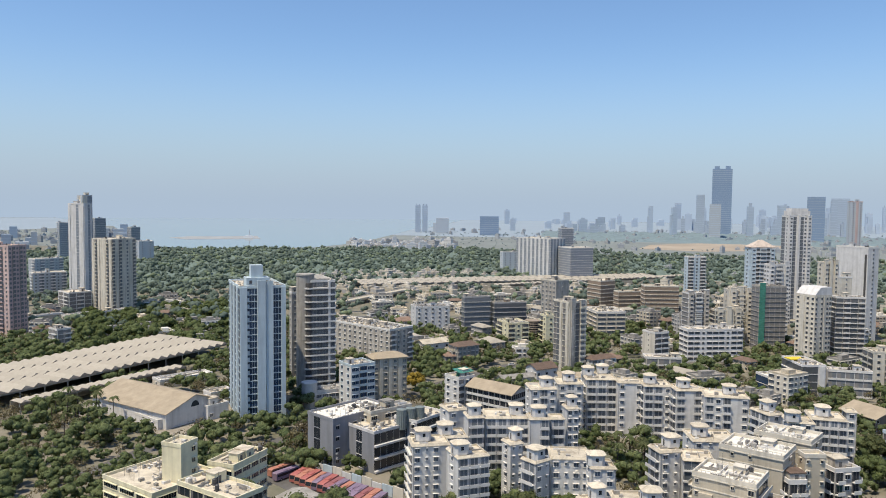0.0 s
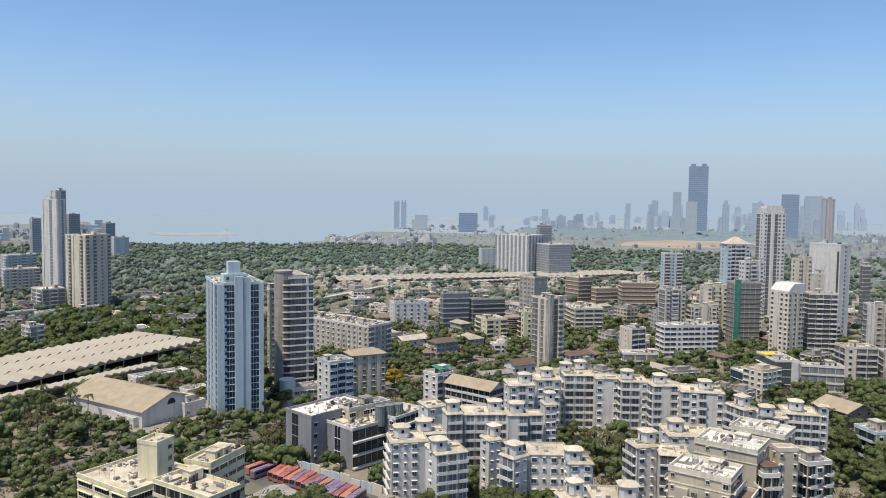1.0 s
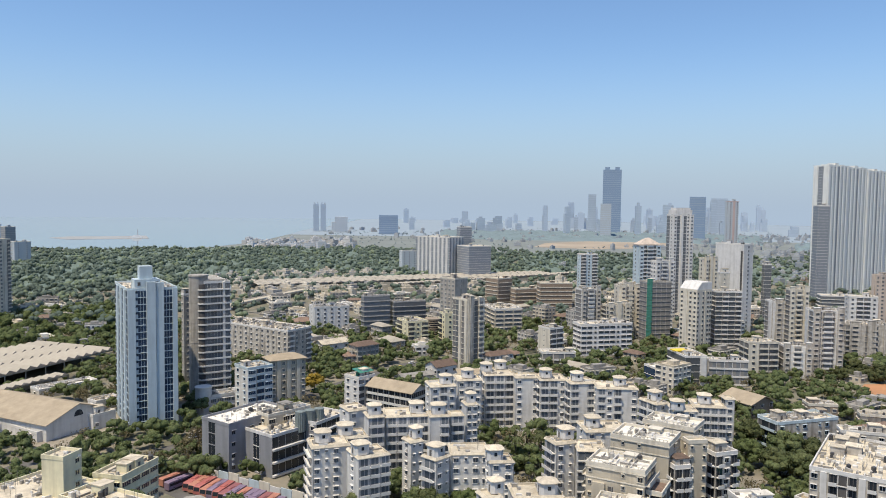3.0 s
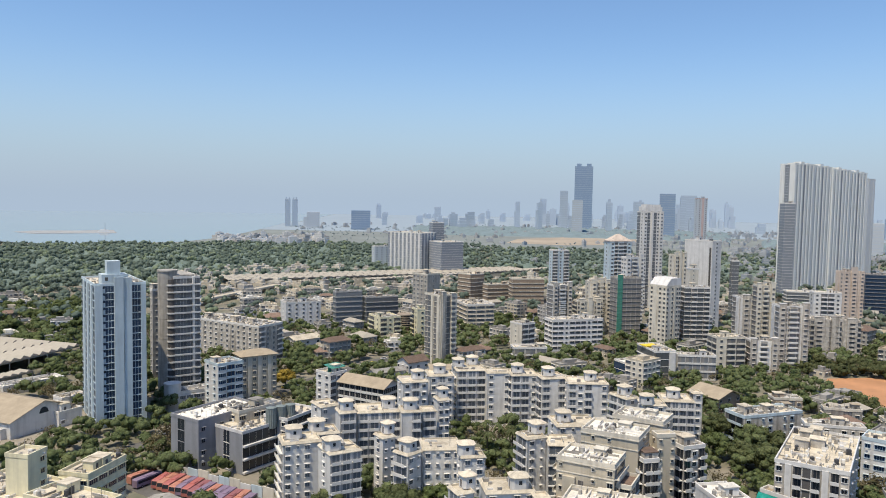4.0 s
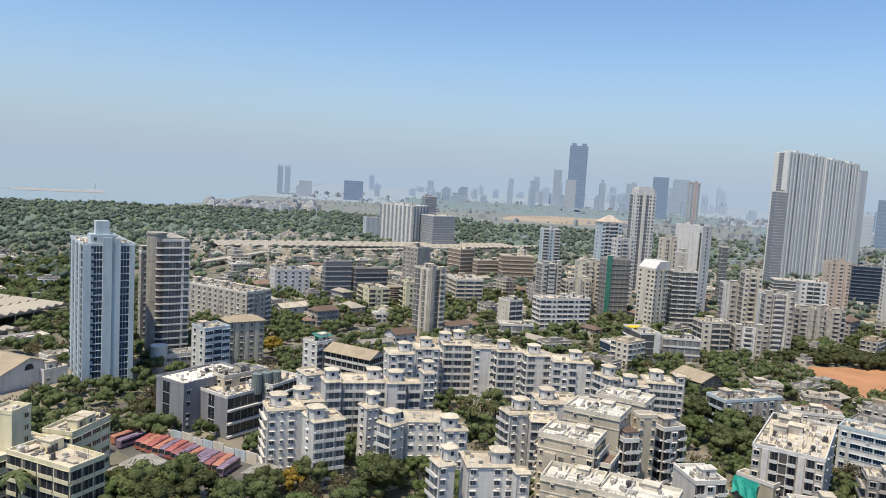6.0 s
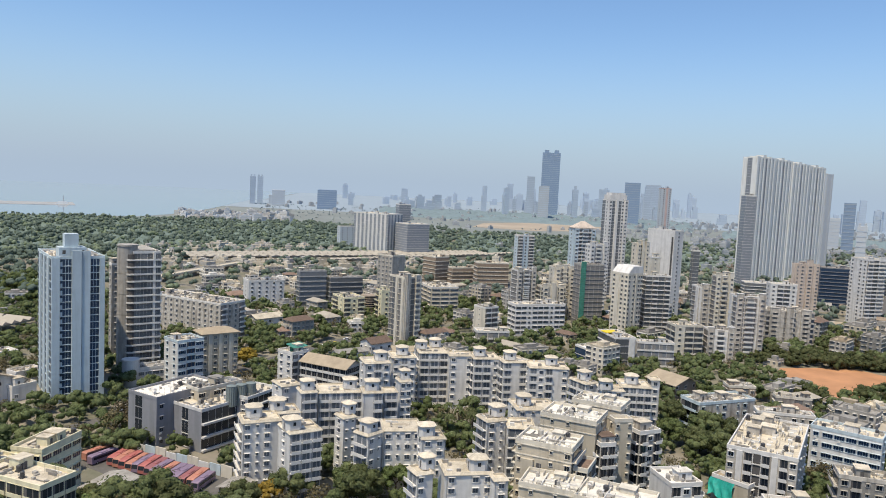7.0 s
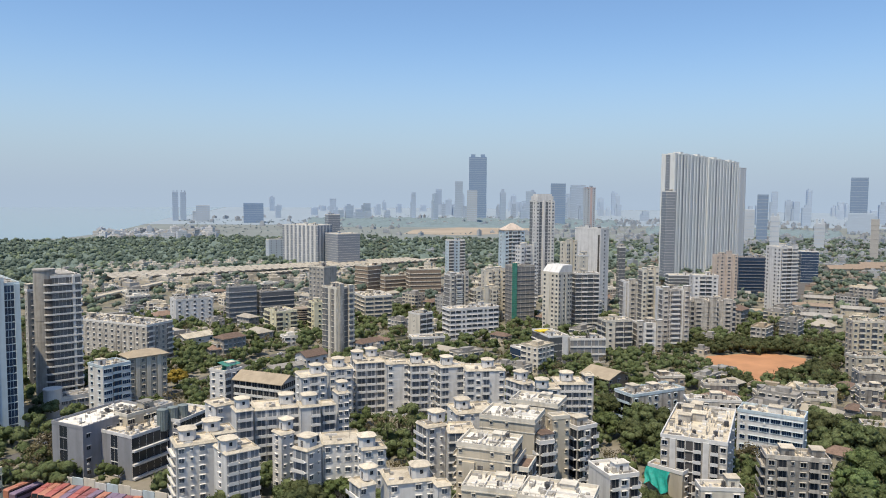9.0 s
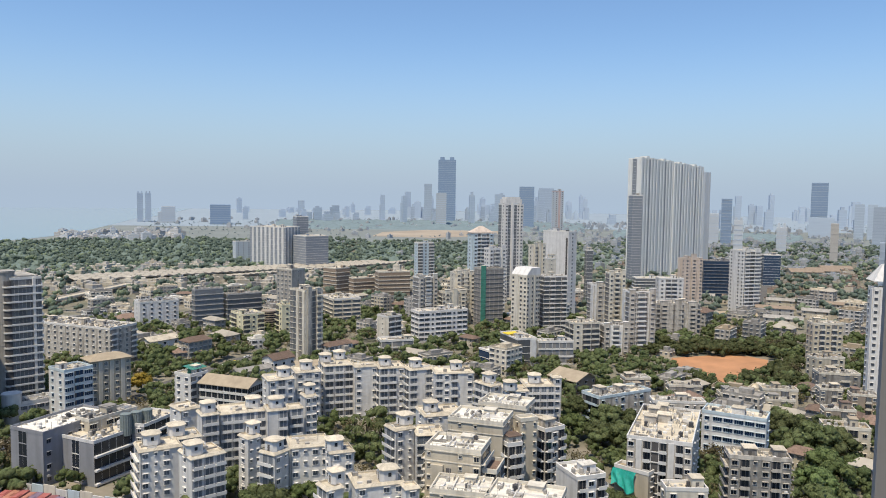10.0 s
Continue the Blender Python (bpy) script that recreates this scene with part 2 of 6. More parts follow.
def thing(name, x, y, yaw, label, category, group="", z=0.0, kind=""):
    ob = new(name)
    ob.matrix_basis = pose(x, y, z, 0, 0, yaw)
    return tagged(ob, label, category, group, kind)


TAKEN = []  # footprints: centre, half sizes, cos and sin


def take(x, y, yaw, w, d, margin=2.0):
    a = radians(yaw)
    cx, cy = x + (w * math.cos(a) - d * math.sin(a)) / 2, y + (w * math.sin(a) + d * math.cos(a)) / 2
    TAKEN.append((cx, cy, w / 2 + margin, d / 2 + margin, math.cos(a), math.sin(a)))


def free(x, y, extra=0.0):
    for cx, cy, hw, hd, c, s in TAKEN:
        dx, dy = x - cx, y - cy
        if abs(dx) < 150 and abs(dy) < 150 or hw > 60 or hd > 60:
            if abs(dx * c + dy * s) < hw + extra and abs(-dx * s + dy * c) < hd + extra:
                return False
    return True


# ---- facade pieces: seen from -y, origin at the foot of the cell's middle ----
def loft(p, prof, xs, special):
    """Runs a side profile of (y, z) along x as one closed piece; special(segment, edge) names the material of a face."""
    n = len(prof)
    vs = [(x, y, z) for x in xs for y, z in prof]
    fs, ms = [tuple(range(n)), tuple(range(len(vs) - 1, len(vs) - n - 1, -1))], [0, 0]
    for k in range(len(xs) - 1):
        for e in range(n):
            a, b = k * n + e, k * n + (e + 1) % n
            fs.append((b, a, a + n, b + n))
            ms.append(special(k, e))
    p.v, p.f, p.m = vs, fs, ms


def piece(code, cw, fh, lite=False):
    """lite: the same piece without its mullions, for what stands far off."""
    p = Mb()
    if code in "wWs":
        ww = {"w": min(1.6, cw * 0.6), "W": cw * 0.84, "s": 0.75}[code]
        wh = {"w": 1.45, "W": 1.6, "s": 0.9}[code]
        z0 = 0.95 if code != "s" else 1.5
        t = z0 + wh
        prof = [(0.03, z0 - 0.14), (-0.2, z0 - 0.14), (-0.2, z0 - 0.02), (-0.035, z0 - 0.02), (-0.035, t), (-0.6, t + 0.05), (-0.6, t + 0.17), (0.03, t + 0.17)]
        k = max(2, round(ww / 0.9))
        xs = [-ww / 2 - 0.16]
        for q in range(k):
            xs += [-ww / 2 + ww * q / k + 0.04, -ww / 2 + ww * (q + 1) / k - 0.04]
        xs.append(ww / 2 + 0.16)
        if lite:
            prof = [(0.03, z0 - 0.1), (-0.04, z0 - 0.1), (-0.04, t), (-0.5, t + 0.05), (-0.5, t + 0.17), (0.03, t + 0.17)]
            loft(p, prof, [-ww / 2, ww / 2], lambda sg, e: 1 if e == 1 else 0)
            return p
        loft(p, prof, xs, lambda sg, e: 1 if e == 3 and sg % 2 == 1 else 0)
    # material 2 on the shallow back face is coloured for the recess shade
    elif code in "bl":
        bw = cw * (0.9 if code == "b" else 0.94)
        out = 1.3 if code == "b" else 0.4
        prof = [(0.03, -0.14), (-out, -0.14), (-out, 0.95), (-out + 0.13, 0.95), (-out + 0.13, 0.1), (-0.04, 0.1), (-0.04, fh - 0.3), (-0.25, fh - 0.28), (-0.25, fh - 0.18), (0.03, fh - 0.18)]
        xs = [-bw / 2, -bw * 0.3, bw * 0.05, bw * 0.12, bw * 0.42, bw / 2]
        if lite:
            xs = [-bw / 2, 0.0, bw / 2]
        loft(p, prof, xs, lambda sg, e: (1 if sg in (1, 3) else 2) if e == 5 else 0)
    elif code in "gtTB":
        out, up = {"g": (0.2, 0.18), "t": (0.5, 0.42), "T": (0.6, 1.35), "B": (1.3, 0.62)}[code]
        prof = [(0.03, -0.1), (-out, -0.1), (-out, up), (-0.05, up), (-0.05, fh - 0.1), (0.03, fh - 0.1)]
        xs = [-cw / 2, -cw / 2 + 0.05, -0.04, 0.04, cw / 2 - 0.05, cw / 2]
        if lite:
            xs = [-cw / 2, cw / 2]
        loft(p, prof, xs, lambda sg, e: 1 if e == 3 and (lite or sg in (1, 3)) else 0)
    # no hole behind: the opening's shade is the colour of material 2
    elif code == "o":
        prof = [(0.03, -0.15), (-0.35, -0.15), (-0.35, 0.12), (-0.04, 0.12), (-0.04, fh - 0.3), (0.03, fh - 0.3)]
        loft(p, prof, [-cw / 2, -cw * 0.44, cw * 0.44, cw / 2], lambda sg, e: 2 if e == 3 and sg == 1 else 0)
    elif code == "p":
        p.box(-cw * 0.35, -0.45, 0, cw * 0.35, 0.02, fh)
    return p


CACHE = {}
ACR = random.Random(31)
acb = Mb()
acb.box(-0.42, -0.42, 0.0, 0.42, 0.0, 0.6)
AC_MESH = acb.mesh("air_conditioner", [TRIM])


def face(parent, pattern, length, floors, fh, z0, m, mats, joined, gath, tag):
    cols = list(pattern)
    cw = length / max(1, len(cols))
    for i, code in enumerate(cols):
        if code == ".":
            continue
        for fl in range(floors):
            mm = m @ Matrix.Translation(((i + 0.5) * cw, 0, z0 + fl * fh))
            key = (code, round(cw, 1), round(fh, 2), tag, joined)
            if key not in CACHE:
                pb = piece(code, cw, fh, joined)
                CACHE[key] = (pb, None if joined else pb.mesh("window", mats))
            elif CACHE[key][1] is None and not joined:
                CACHE[key] = (CACHE[key][0], CACHE[key][0].mesh("window", mats))
            if joined:
                gath.put(CACHE[key][0], mm)
            else:
                nm = {"b": "balcony", "l": "balcony", "p": "pilaster", "g": "glass_panel", "t": "window_band", "T": "window_band", "B": "window_band", "o": "opening"}.get(code, "window")
                part(nm, CACHE[key][1], None, parent, "", mm)
                if code in "wW" and math.hypot(parent.location.x, parent.location.y) < 300 and ACR.random() < 0.3:
                    part("air_conditioner", AC_MESH, None, parent, "", mm @ Matrix.Translation((ACR.uniform(-0.5, 0.5), 0, ACR.choice((0.1, 2.6)))))


def wing(root, ox, oy, yaw, w, d, h, A="", B="", C="", D="", floors=None, fh=3.1, wall=None, roof=None, trim=None, glass=None,
         joined=False, z0=0.6, parapet=1.0, base=0.0, back=None, recess=None):
    """One rectangular mass of a building. Faces: A along x at y=0, B along y at x=0, C and D opposite."""
    wall, roof, trim, glass = wall or WHITE, roof or ROOF, trim or TRIM, glass or DARKG
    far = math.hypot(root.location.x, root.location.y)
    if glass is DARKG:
        # farther buildings get paler glass and recesses, haze put into the colour
        glass = DARKG if far < 330 else HAZEG if far < 950 else PALEG
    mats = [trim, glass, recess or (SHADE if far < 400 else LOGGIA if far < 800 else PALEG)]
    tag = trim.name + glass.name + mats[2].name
    joined = joined or far > 400
    floors = floors or max(1, int((h - base - z0) / fh))
    fh = (h - base - z0) / floors
    wm = Mb()
    wm.box(0, 0, base - (0.5 if base == 0 else 0), w, d, h)
    o = pose(ox, oy, 0, 0, 0, yaw)
    part("wall", wm, wall, root, "", o)
    rm = Mb()
    rm.box(0.3, 0.3, h, w - 0.3, d - 0.3, h + 0.12)
    part("roof", rm, roof, root, "", o)
    if parapet:
        pm = Mb()
        for bx in ((-0.12, -0.12, w + 0.12, 0.25), (-0.12, d - 0.25, w + 0.12, d + 0.12), (-0.12, 0.25, 0.25, d - 0.25), (w - 0.25, 0.25, w + 0.12, d - 0.25)):
            pm.box(bx[0], bx[1], h - 0.15, bx[2], bx[3], h + parapet)
        part("parapet", pm, trim, root, "", o)
    gath = Mb()
    for pat, ln, m in ((A, w, pose(0, 0, 0)), (B, d, pose(0, d, 0, 0, 0, -90)), (C, w, pose(w, d, 0, 0, 0, 180)), (D, d, pose(w, 0, 0, 0, 0, 90))):
        if pat:
            j = joined or pat in (C, D) and pat not in (A, B)
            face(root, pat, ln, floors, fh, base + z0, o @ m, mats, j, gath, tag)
    if back:
        for ln, m in ((w, pose(w, d, 0, 0, 0, 180)), (d, pose(w, 0, 0, 0, 0, 90))):
            face(root, back, ln, floors, fh, base + z0, o @ m, mats, True, gath, tag)
    if gath.v:
        part("far_window_relief", gath, mats, root)["kind"] = "stuff"
    return o


def roof_bits(root, o, w, d, h, rng, wall, roof, tanks=2, heads=1):
    """Stair heads and water tanks on a terrace."""
    for k in range(heads):
        hw, hd, hh = rng.uniform(3, 4.5), rng.uniform(3, 5), rng.uniform(2.4, 3.4)
        x, y = rng.uniform(0.6, max(0.7, w - hw - 0.6)), rng.uniform(0.6, max(0.7, d - hd - 0.6))
        s = Mb()
        s.box(x, y, h + 0.1, x + hw, y + hd, h + hh)
        hd_ = part("stair_head", s, wall, root, "", o)
        s = Mb()
        s.box(x - 0.25, y - 0.25, h + hh, x + hw + 0.25, y + hd + 0.25, h + hh + 0.22)
        part("cover_slab", s, roof, hd_)
        s = Mb()
        s.box(x + hw * 0.3, y - 0.06, h + 0.2, x + hw * 0.3 + 1.0, y + 0.05, h + 2.1)
        part("door", s, SHADE, hd_)
    for k in range(tanks):
        x, y = rng.uniform(1.2, max(1.3, w - 1.2)), rng.uniform(1.2, max(1.3, d - 1.2))
        s = Mb()
        r = rng.uniform(0.6, 0.9)
        s.box(x - r, y - r, h + 0.1, x + r, y + r, h + 0.45)
        s.cyl(x, y, h + 0.45, h + 1.7, r * 0.9, n=10)
        tm = METALD if rng.random() < 0.5 else CONC
        tk = part("water_tank", s, tm, root, "", o)
        s = Mb()
        s.cyl(x, y, h + 1.7, h + 1.95, r * 0.9, r * 0.3, n=10)
        part("lid", s, tm, tk)


def clutter(root, o, w, d, h, rng, much=1.0):
    """Loose things left on a terrace: low dividing walls, crates, pipes, a dish."""
    m = Mb()
    for k in range(int((4 + w * d / 9) * much)):
        x, y = rng.uniform(0.6, w - 1.6), rng.uniform(0.6, d - 1.6)
        q = rng.random()
        if q < 0.25:
            ln = rng.uniform(1.5, 5)
            m.box(x, y, h + 0.1, min(x + ln, w - 0.4), y + 0.2, h + rng.uniform(0.5, 1.1), rng.randrange(3))
        elif q < 0.4:
            ln = rng.uniform(1.5, 5)
            m.box(x, y, h + 0.1, x + 0.2, min(y + ln, d - 0.4), h + rng.uniform(0.4, 1.0), rng.randrange(3))
        elif q < 0.85:
            a, b = rng.uniform(0.4, 1.6), rng.uniform(0.4, 1.3)
            m.box(x, y, h + 0.1, min(x + a, w - 0.3), min(y + b, d - 0.3), h + rng.uniform(0.3, 1.3), rng.randrange(3))
        else:
            m.box(x, y, h + 0.1, x + 0.08, y + 0.08, h + rng.uniform(2.0, 4.5), 1)
    part("terrace_clutter", m, [TRIM, GROOF, CONC], root, "", o)["kind"] = "stuff"


RNG = random.Random(5)


def block(label, x, y, yaw, w, d, h, A="wwww", B="www", name="apartment_building", category="building", heads=1, tanks=2, group="", bays=(), **k):
    """A plain rectangular building with its roof furniture; near corner at x, y."""
    root = thing(name, x, y, yaw, label, category, group)
    take(x, y, yaw, w, d)
    o = wing(root, 0, 0, 0, w, d, h, A, B, back=k.pop("back", None) or (A if len(A) < 9 else "w.w.w"), **k)
    roof_bits(root, o, w, d, h, RNG, k.get("wall") or WHITE, k.get("roof") or ROOF, tanks, heads)
    if bays:
        # bay glass follows the same haze lightening by distance
        wl, tr, gl = k.get("wall") or WHITE, k.get("trim") or TRIM, k.get("glass") or (HAZEG if math.hypot(x, y) < 950 else PALEG)
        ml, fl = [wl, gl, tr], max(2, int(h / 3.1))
        for fx, bw, out, up, code in bays:
            m = Mb()
            x0, x1 = w * fx, w * (fx + bw)
            m.box(x0, -out, -0.4, x1, 0.02, h + up)
            m.box(x0 - 0.15, -out - 0.15, h + up, x1 + 0.15, 1.2, h + up + 0.35, 2)
            m.box(x0 + 0.2, 0.02, h - 0.1, x1 - 0.2, 1.05, h + up)
            for q in range(fl):
                z = 0.7 + q * (h - 0.7) / fl
                if code == "w":
                    m.box(x0 + (x1 - x0) * 0.25, -out - 0.05, z + 0.95, x1 - (x1 - x0) * 0.25, -out + 0.1, z + 2.3, 1)
                    m.box(x0 + (x1 - x0) * 0.2, -out - 0.4, z + 2.35, x1 - (x1 - x0) * 0.2, -out + 0.1, z + 2.48, 2)
                elif code == "b":
                    m.box(x0 - 0.5, -out - 0.9, z - 0.1, x1 + 0.5, -out + 0.1, z + 0.85, 2)
                    m.box(x0 + 0.3, -out - 0.05, z + 0.95, x1 - 0.3, -out + 0.1, z + 2.5, 1)
            part("projecting_bay", m, ml, root, "", o)
    if k.get("parapet", 1.0) and math.hypot(x, y) < 620 and w > 4 and d > 4:
        clutter(root, o, w, d, h, RNG, 1.9 if k.get("wall") in (WORN, DIRTY) else 1.0)
    return root


# ---- ground, sea, roads ----
g = Mb()
g.prism(g.ring(0, 0, 4950, 96), -3.0, 0.0)
ground = tagged(new("ground", g.mesh("ground", [GROUND])), "dusty brown urban ground with sparse grass", "ground", kind="structure")
def sheet(name, pts, z, mt, label, category):
    s = Mb()
    s.prism(pts, z - 0.3, z)
    ar = sum(pts[i][0] * pts[(i + 1) % len(pts)][1] - pts[(i + 1) % len(pts)][0] * pts[i][1] for i in range(len(pts)))
    if ar < 0:
        s = Mb()
        s.prism(pts[::-1], z - 0.3, z)
    return tagged(new(name, s.mesh(name, [mt])), label, category, kind="structure")


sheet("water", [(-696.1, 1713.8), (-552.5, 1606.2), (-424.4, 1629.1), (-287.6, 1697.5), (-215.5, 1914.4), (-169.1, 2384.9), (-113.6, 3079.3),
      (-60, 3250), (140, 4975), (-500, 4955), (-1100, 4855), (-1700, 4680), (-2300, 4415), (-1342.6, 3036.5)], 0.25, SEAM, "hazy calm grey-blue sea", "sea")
# far land sheets: the mist is in their colours, stronger towards the horizon
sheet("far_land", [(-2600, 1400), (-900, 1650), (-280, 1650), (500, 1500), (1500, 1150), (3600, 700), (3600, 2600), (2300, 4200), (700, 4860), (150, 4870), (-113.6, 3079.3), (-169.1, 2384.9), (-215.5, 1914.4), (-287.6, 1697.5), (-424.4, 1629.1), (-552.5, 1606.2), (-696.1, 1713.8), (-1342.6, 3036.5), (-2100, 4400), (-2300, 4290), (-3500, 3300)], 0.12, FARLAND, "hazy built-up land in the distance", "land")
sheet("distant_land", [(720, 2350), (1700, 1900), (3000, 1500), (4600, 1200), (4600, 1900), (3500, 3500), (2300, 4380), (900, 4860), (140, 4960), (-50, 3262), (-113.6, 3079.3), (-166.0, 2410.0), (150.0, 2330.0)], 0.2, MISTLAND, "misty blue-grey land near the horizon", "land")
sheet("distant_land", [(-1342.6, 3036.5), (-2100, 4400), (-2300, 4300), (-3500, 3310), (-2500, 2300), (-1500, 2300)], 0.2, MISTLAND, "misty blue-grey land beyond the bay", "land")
sheet("sand_flat", [(464.3, 1765.0), (595.3, 1680.6), (824.1, 1760.8), (1005.1, 1987.5), (848.1, 2164.9), (543.4, 1953.9)], 0.3, SAND, "wide dry sandy flat behind trees", "sand flat")
take(500, 1690, 22, 560, 300, 0)
sheet("sports_ground", [(287.3, 375.6), (276.7, 311.7), (330.4, 342.4), (352.1, 362.9), (344.5, 384.3), (297.2, 386.0)], 0.2, PLAY, "bare orange earth sports ground", "sports ground")
sheet("bus_yard", [(-63.1, 264.1), (-13.0, 215.5), (-3.4, 240.5), (-47.6, 281.0), (-62.7, 280.5)], 0.06, ASPHALT, "worn asphalt yard of a bus depot", "yard")

# ---- more building kinds ----
def octo_head(root, m, x, y, h, r=2.5, hh=3.3):
    """Eight-sided stair head under a wide shallow cap."""
    s = Mb()
    def cut(k):
        return [(x + u * k, y + v * k) for u, v in ((0.95, -0.6), (0.95, 0.6), (0.6, 0.95), (-0.6, 0.95), (-0.95, 0.6), (-0.95, -0.6), (-0.6, -0.95), (0.6, -0.95))]
    s.prism(cut(r), h, h + hh)
    sh = part("stair_head", s, WHITE, root, "", m)
    c = Mb()
    c.prism(cut(r + 0.42), h + hh, h + hh + 0.16)
    c.prism(cut(r + 0.36), h + hh + 0.16, h + hh + 0.95, 0, cut(r * 0.22))
    part("cap", c, ROOF, sh, "cream flared cap over the stair head")
    wv = Mb()
    wv.box(x - 0.45, y - r * 0.95 - 0.03, h + 1.5, x + 0.45, y - r + 0.3, h + 2.6)
    part("window", wv, DARKG, sh)
    dv = Mb()
    dv.box(x - r * 0.95 - 0.03, y - 0.45, h + 0.2, x - r * 0.8, y + 0.45, h + 2.2)
    part("door", dv, SHADE, sh)


WLABEL = "white apartment block with cream terrace edge and bays"


def white_block(x, y, yaw, w, d, h, A="ww", B="w", heads=((0.5, 0.5),), label=WLABEL):
    root = thing("apartment_building", x, y, yaw, label, "building", "white housing estate blocks")
    take(x, y, yaw, w, d)
    o = wing(root, 0, 0, 0, w, d, h, A, B, fh=3.0, wall=WHITE, roof=ROOF, parapet=0.0, recess=GREYB, glass=ESTG, back="w.w" if w > 6 else "w")
    e = Mb()  # sloping cream eave round the terrace
    def q(k):
        return [(-k, -k), (w + k, -k), (w + k, d + k), (-k, d + k)]
    e.prism(q(0.34), h - 0.16, h)
    a, b, c = q(0.34), q(-0.22), q(-0.4)
    rings = [[(x, y, z) for x, y in k] for k, z in ((a, h), (b, h + 0.72), (c, h + 0.72), (c, h + 0.1))]
    e.add(sum(rings, []), [(4 * k + i, 4 * k + (i + 1) % 4, 4 * k + 4 + (i + 1) % 4, 4 * k + 4 + i) for k in range(3) for i in range(4)])
    part("eave", e, ROOF, root, "cream sloping terrace edge", o)
    if w * d > 50:
        clutter(root, o, w, d, h - 0.02, RNG, 0.5)
    for fx in (0.03, 0.97):
        dp = Mb()
        dp.cyl(w * fx, -0.12, 0.2, h - 0.2, 0.09, n=6)
        part("drainpipe", dp, GREYB, root, "", o)
    for fx, fy in heads:
        octo_head(root, o, w * fx, d * fy, h + 0.4, r=min(2.6, 0.42 * min(w, d)))
    return root


def hall(label, x, y, yaw, w, d, h, rise, roofm, wallm=None, name="hall", over=0.8, along="y", wins="w.w.w", arch=False):
    """A long low building under a pitched roof; the ridge runs along y or x."""
    root = thing(name, x, y, yaw, label, "building")
    take(x, y, yaw, w, d)
    wallm = wallm or WHITE
    m = Mb()
    m.box(0, 0, -0.4, w, d, h)
    part("wall", m, wallm, root)
    r = Mb()
    k = over
    if along == "y":
        sec = [(-k, h - 0.2), (w / 2, h + rise), (w + k, h - 0.2), (w + k, h + 0.05), (w / 2, h + rise + 0.3), (-k, h + 0.05)]
        vs = [(a, -k, b) for a, b in sec] + [(a, d + k, b) for a, b in sec]
        gb = [(0, 0, h), (w, 0, h), (w / 2, 0, h + rise), (0, d, h), (w, d, h), (w / 2, d, h + rise)]
    else:
        sec = [(-k, h - 0.2), (d / 2, h + rise), (d + k, h - 0.2), (d + k, h + 0.05), (d / 2, h + rise + 0.3), (-k, h + 0.05)]
        vs = [(-k, a, b) for a, b in sec] + [(w + k, a, b) for a, b in sec]
        gb = [(0, 0, h), (0, d, h), (0, d / 2, h + rise), (w, 0, h), (w, d, h), (w, d / 2, h + rise)]
    r.add(vs, [tuple(range(6)), tuple(range(11, 5, -1))] + [(i, i + 6, (i + 1) % 6 + 6, (i + 1) % 6) for i in range(6)])
    part("roof", r, roofm, root)
    gm = Mb()
    gm.add(gb, [(0, 1, 2), (3, 5, 4), (0, 2, 5, 3), (1, 4, 5, 2)])
    part("gable", gm, wallm, root)
    if arch:
        am = Mb()
        pts = [(w / 2 - 2.2, h + 0.4), (w / 2 + 2.2, h + 0.4)] + [(w / 2 + 2.2 * math.cos(q), h + 0.4 + 2.6 * math.sin(q)) for q in np.linspace(0.2, 2.94, 9)]
        n = len(pts)
        am.add([(a, -0.12, b) for a, b in pts] + [(a, 0.1, b) for a, b in pts], [tuple(range(n))] + [(i, i + n, (i + 1) % n + n, (i + 1) % n) for i in range(n)])
        part("arched_window", am, DARKG, root, "dark half-round gable window")
    g2 = Mb()
    fl = max(1, int(h / 3.2))
    for pat, ln, mm in ((wins, w, pose(0, 0, 0)), (wins, d, pose(0, d, 0, 0, 0, -90))):
        face(root, pat, ln, fl, h / fl, 0.2, mm, [TRIM, DARKG, SHADE], False, g2, "hall")
    return root


def round_tower(label, x, y, h, r, floors, wall, name="tower", glass=None):
    root = thing(name, x, y, 0, label, "building")
    take(x - r, y - r, 0, 2 * r, 2 * r)
    for k in range(floors):
        z = h * k / floors
        m = Mb()
        m.cyl(0, 0, z - (0.4 if k == 0 else 0), z + h / floors * 0.45, r, n=28)
        part("spandrel", m, wall, root)
        m = Mb()
        m.cyl(0, 0, z + h / floors * 0.45, z + h / floors, r - 0.35, n=28)
        part("window_band", m, glass or DARKG, root)
    m = Mb()
    m.cyl(0, 0, h, h + 1.0, r, n=28)
    part("parapet", m, wall, root)
    return root


# ---- towers left of the middle ----
BLUEP = mat("deep_blue_glazing", (0.022, 0.045, 0.085), rough=0.35, spread=0.35)
bt = block("ice blue residential tower with dark blue glazed bays", -90.9, 333.4, 24.0, 20.5, 34.5, 61.4, A="", B="gpgpgpg", back="ggg", name="tower", wall=ICE, trim=ICE, glass=BLUEP, fh=3.05, heads=0, tanks=2)
bx, by, byw, bw, bd, bh = -90.9, 333.4, 24.0, 20.5, 34.5, 61.4
for a, b, out, up in ((0.0, 0.15, 0.9, 0.4), (0.37, 0.55, 1.5, 3.6), (0.56, 0.72, 1.1, 3.2), (0.9, 1.0, 0.9, 0.4)):
    m = Mb()
    m.box(a * bw, -out, -0.4, b * bw, 0.05, bh + up)
    part("rib", m, ICE, bt, "plain pale blue full-height rib")
nf = int(bh / 3.05)
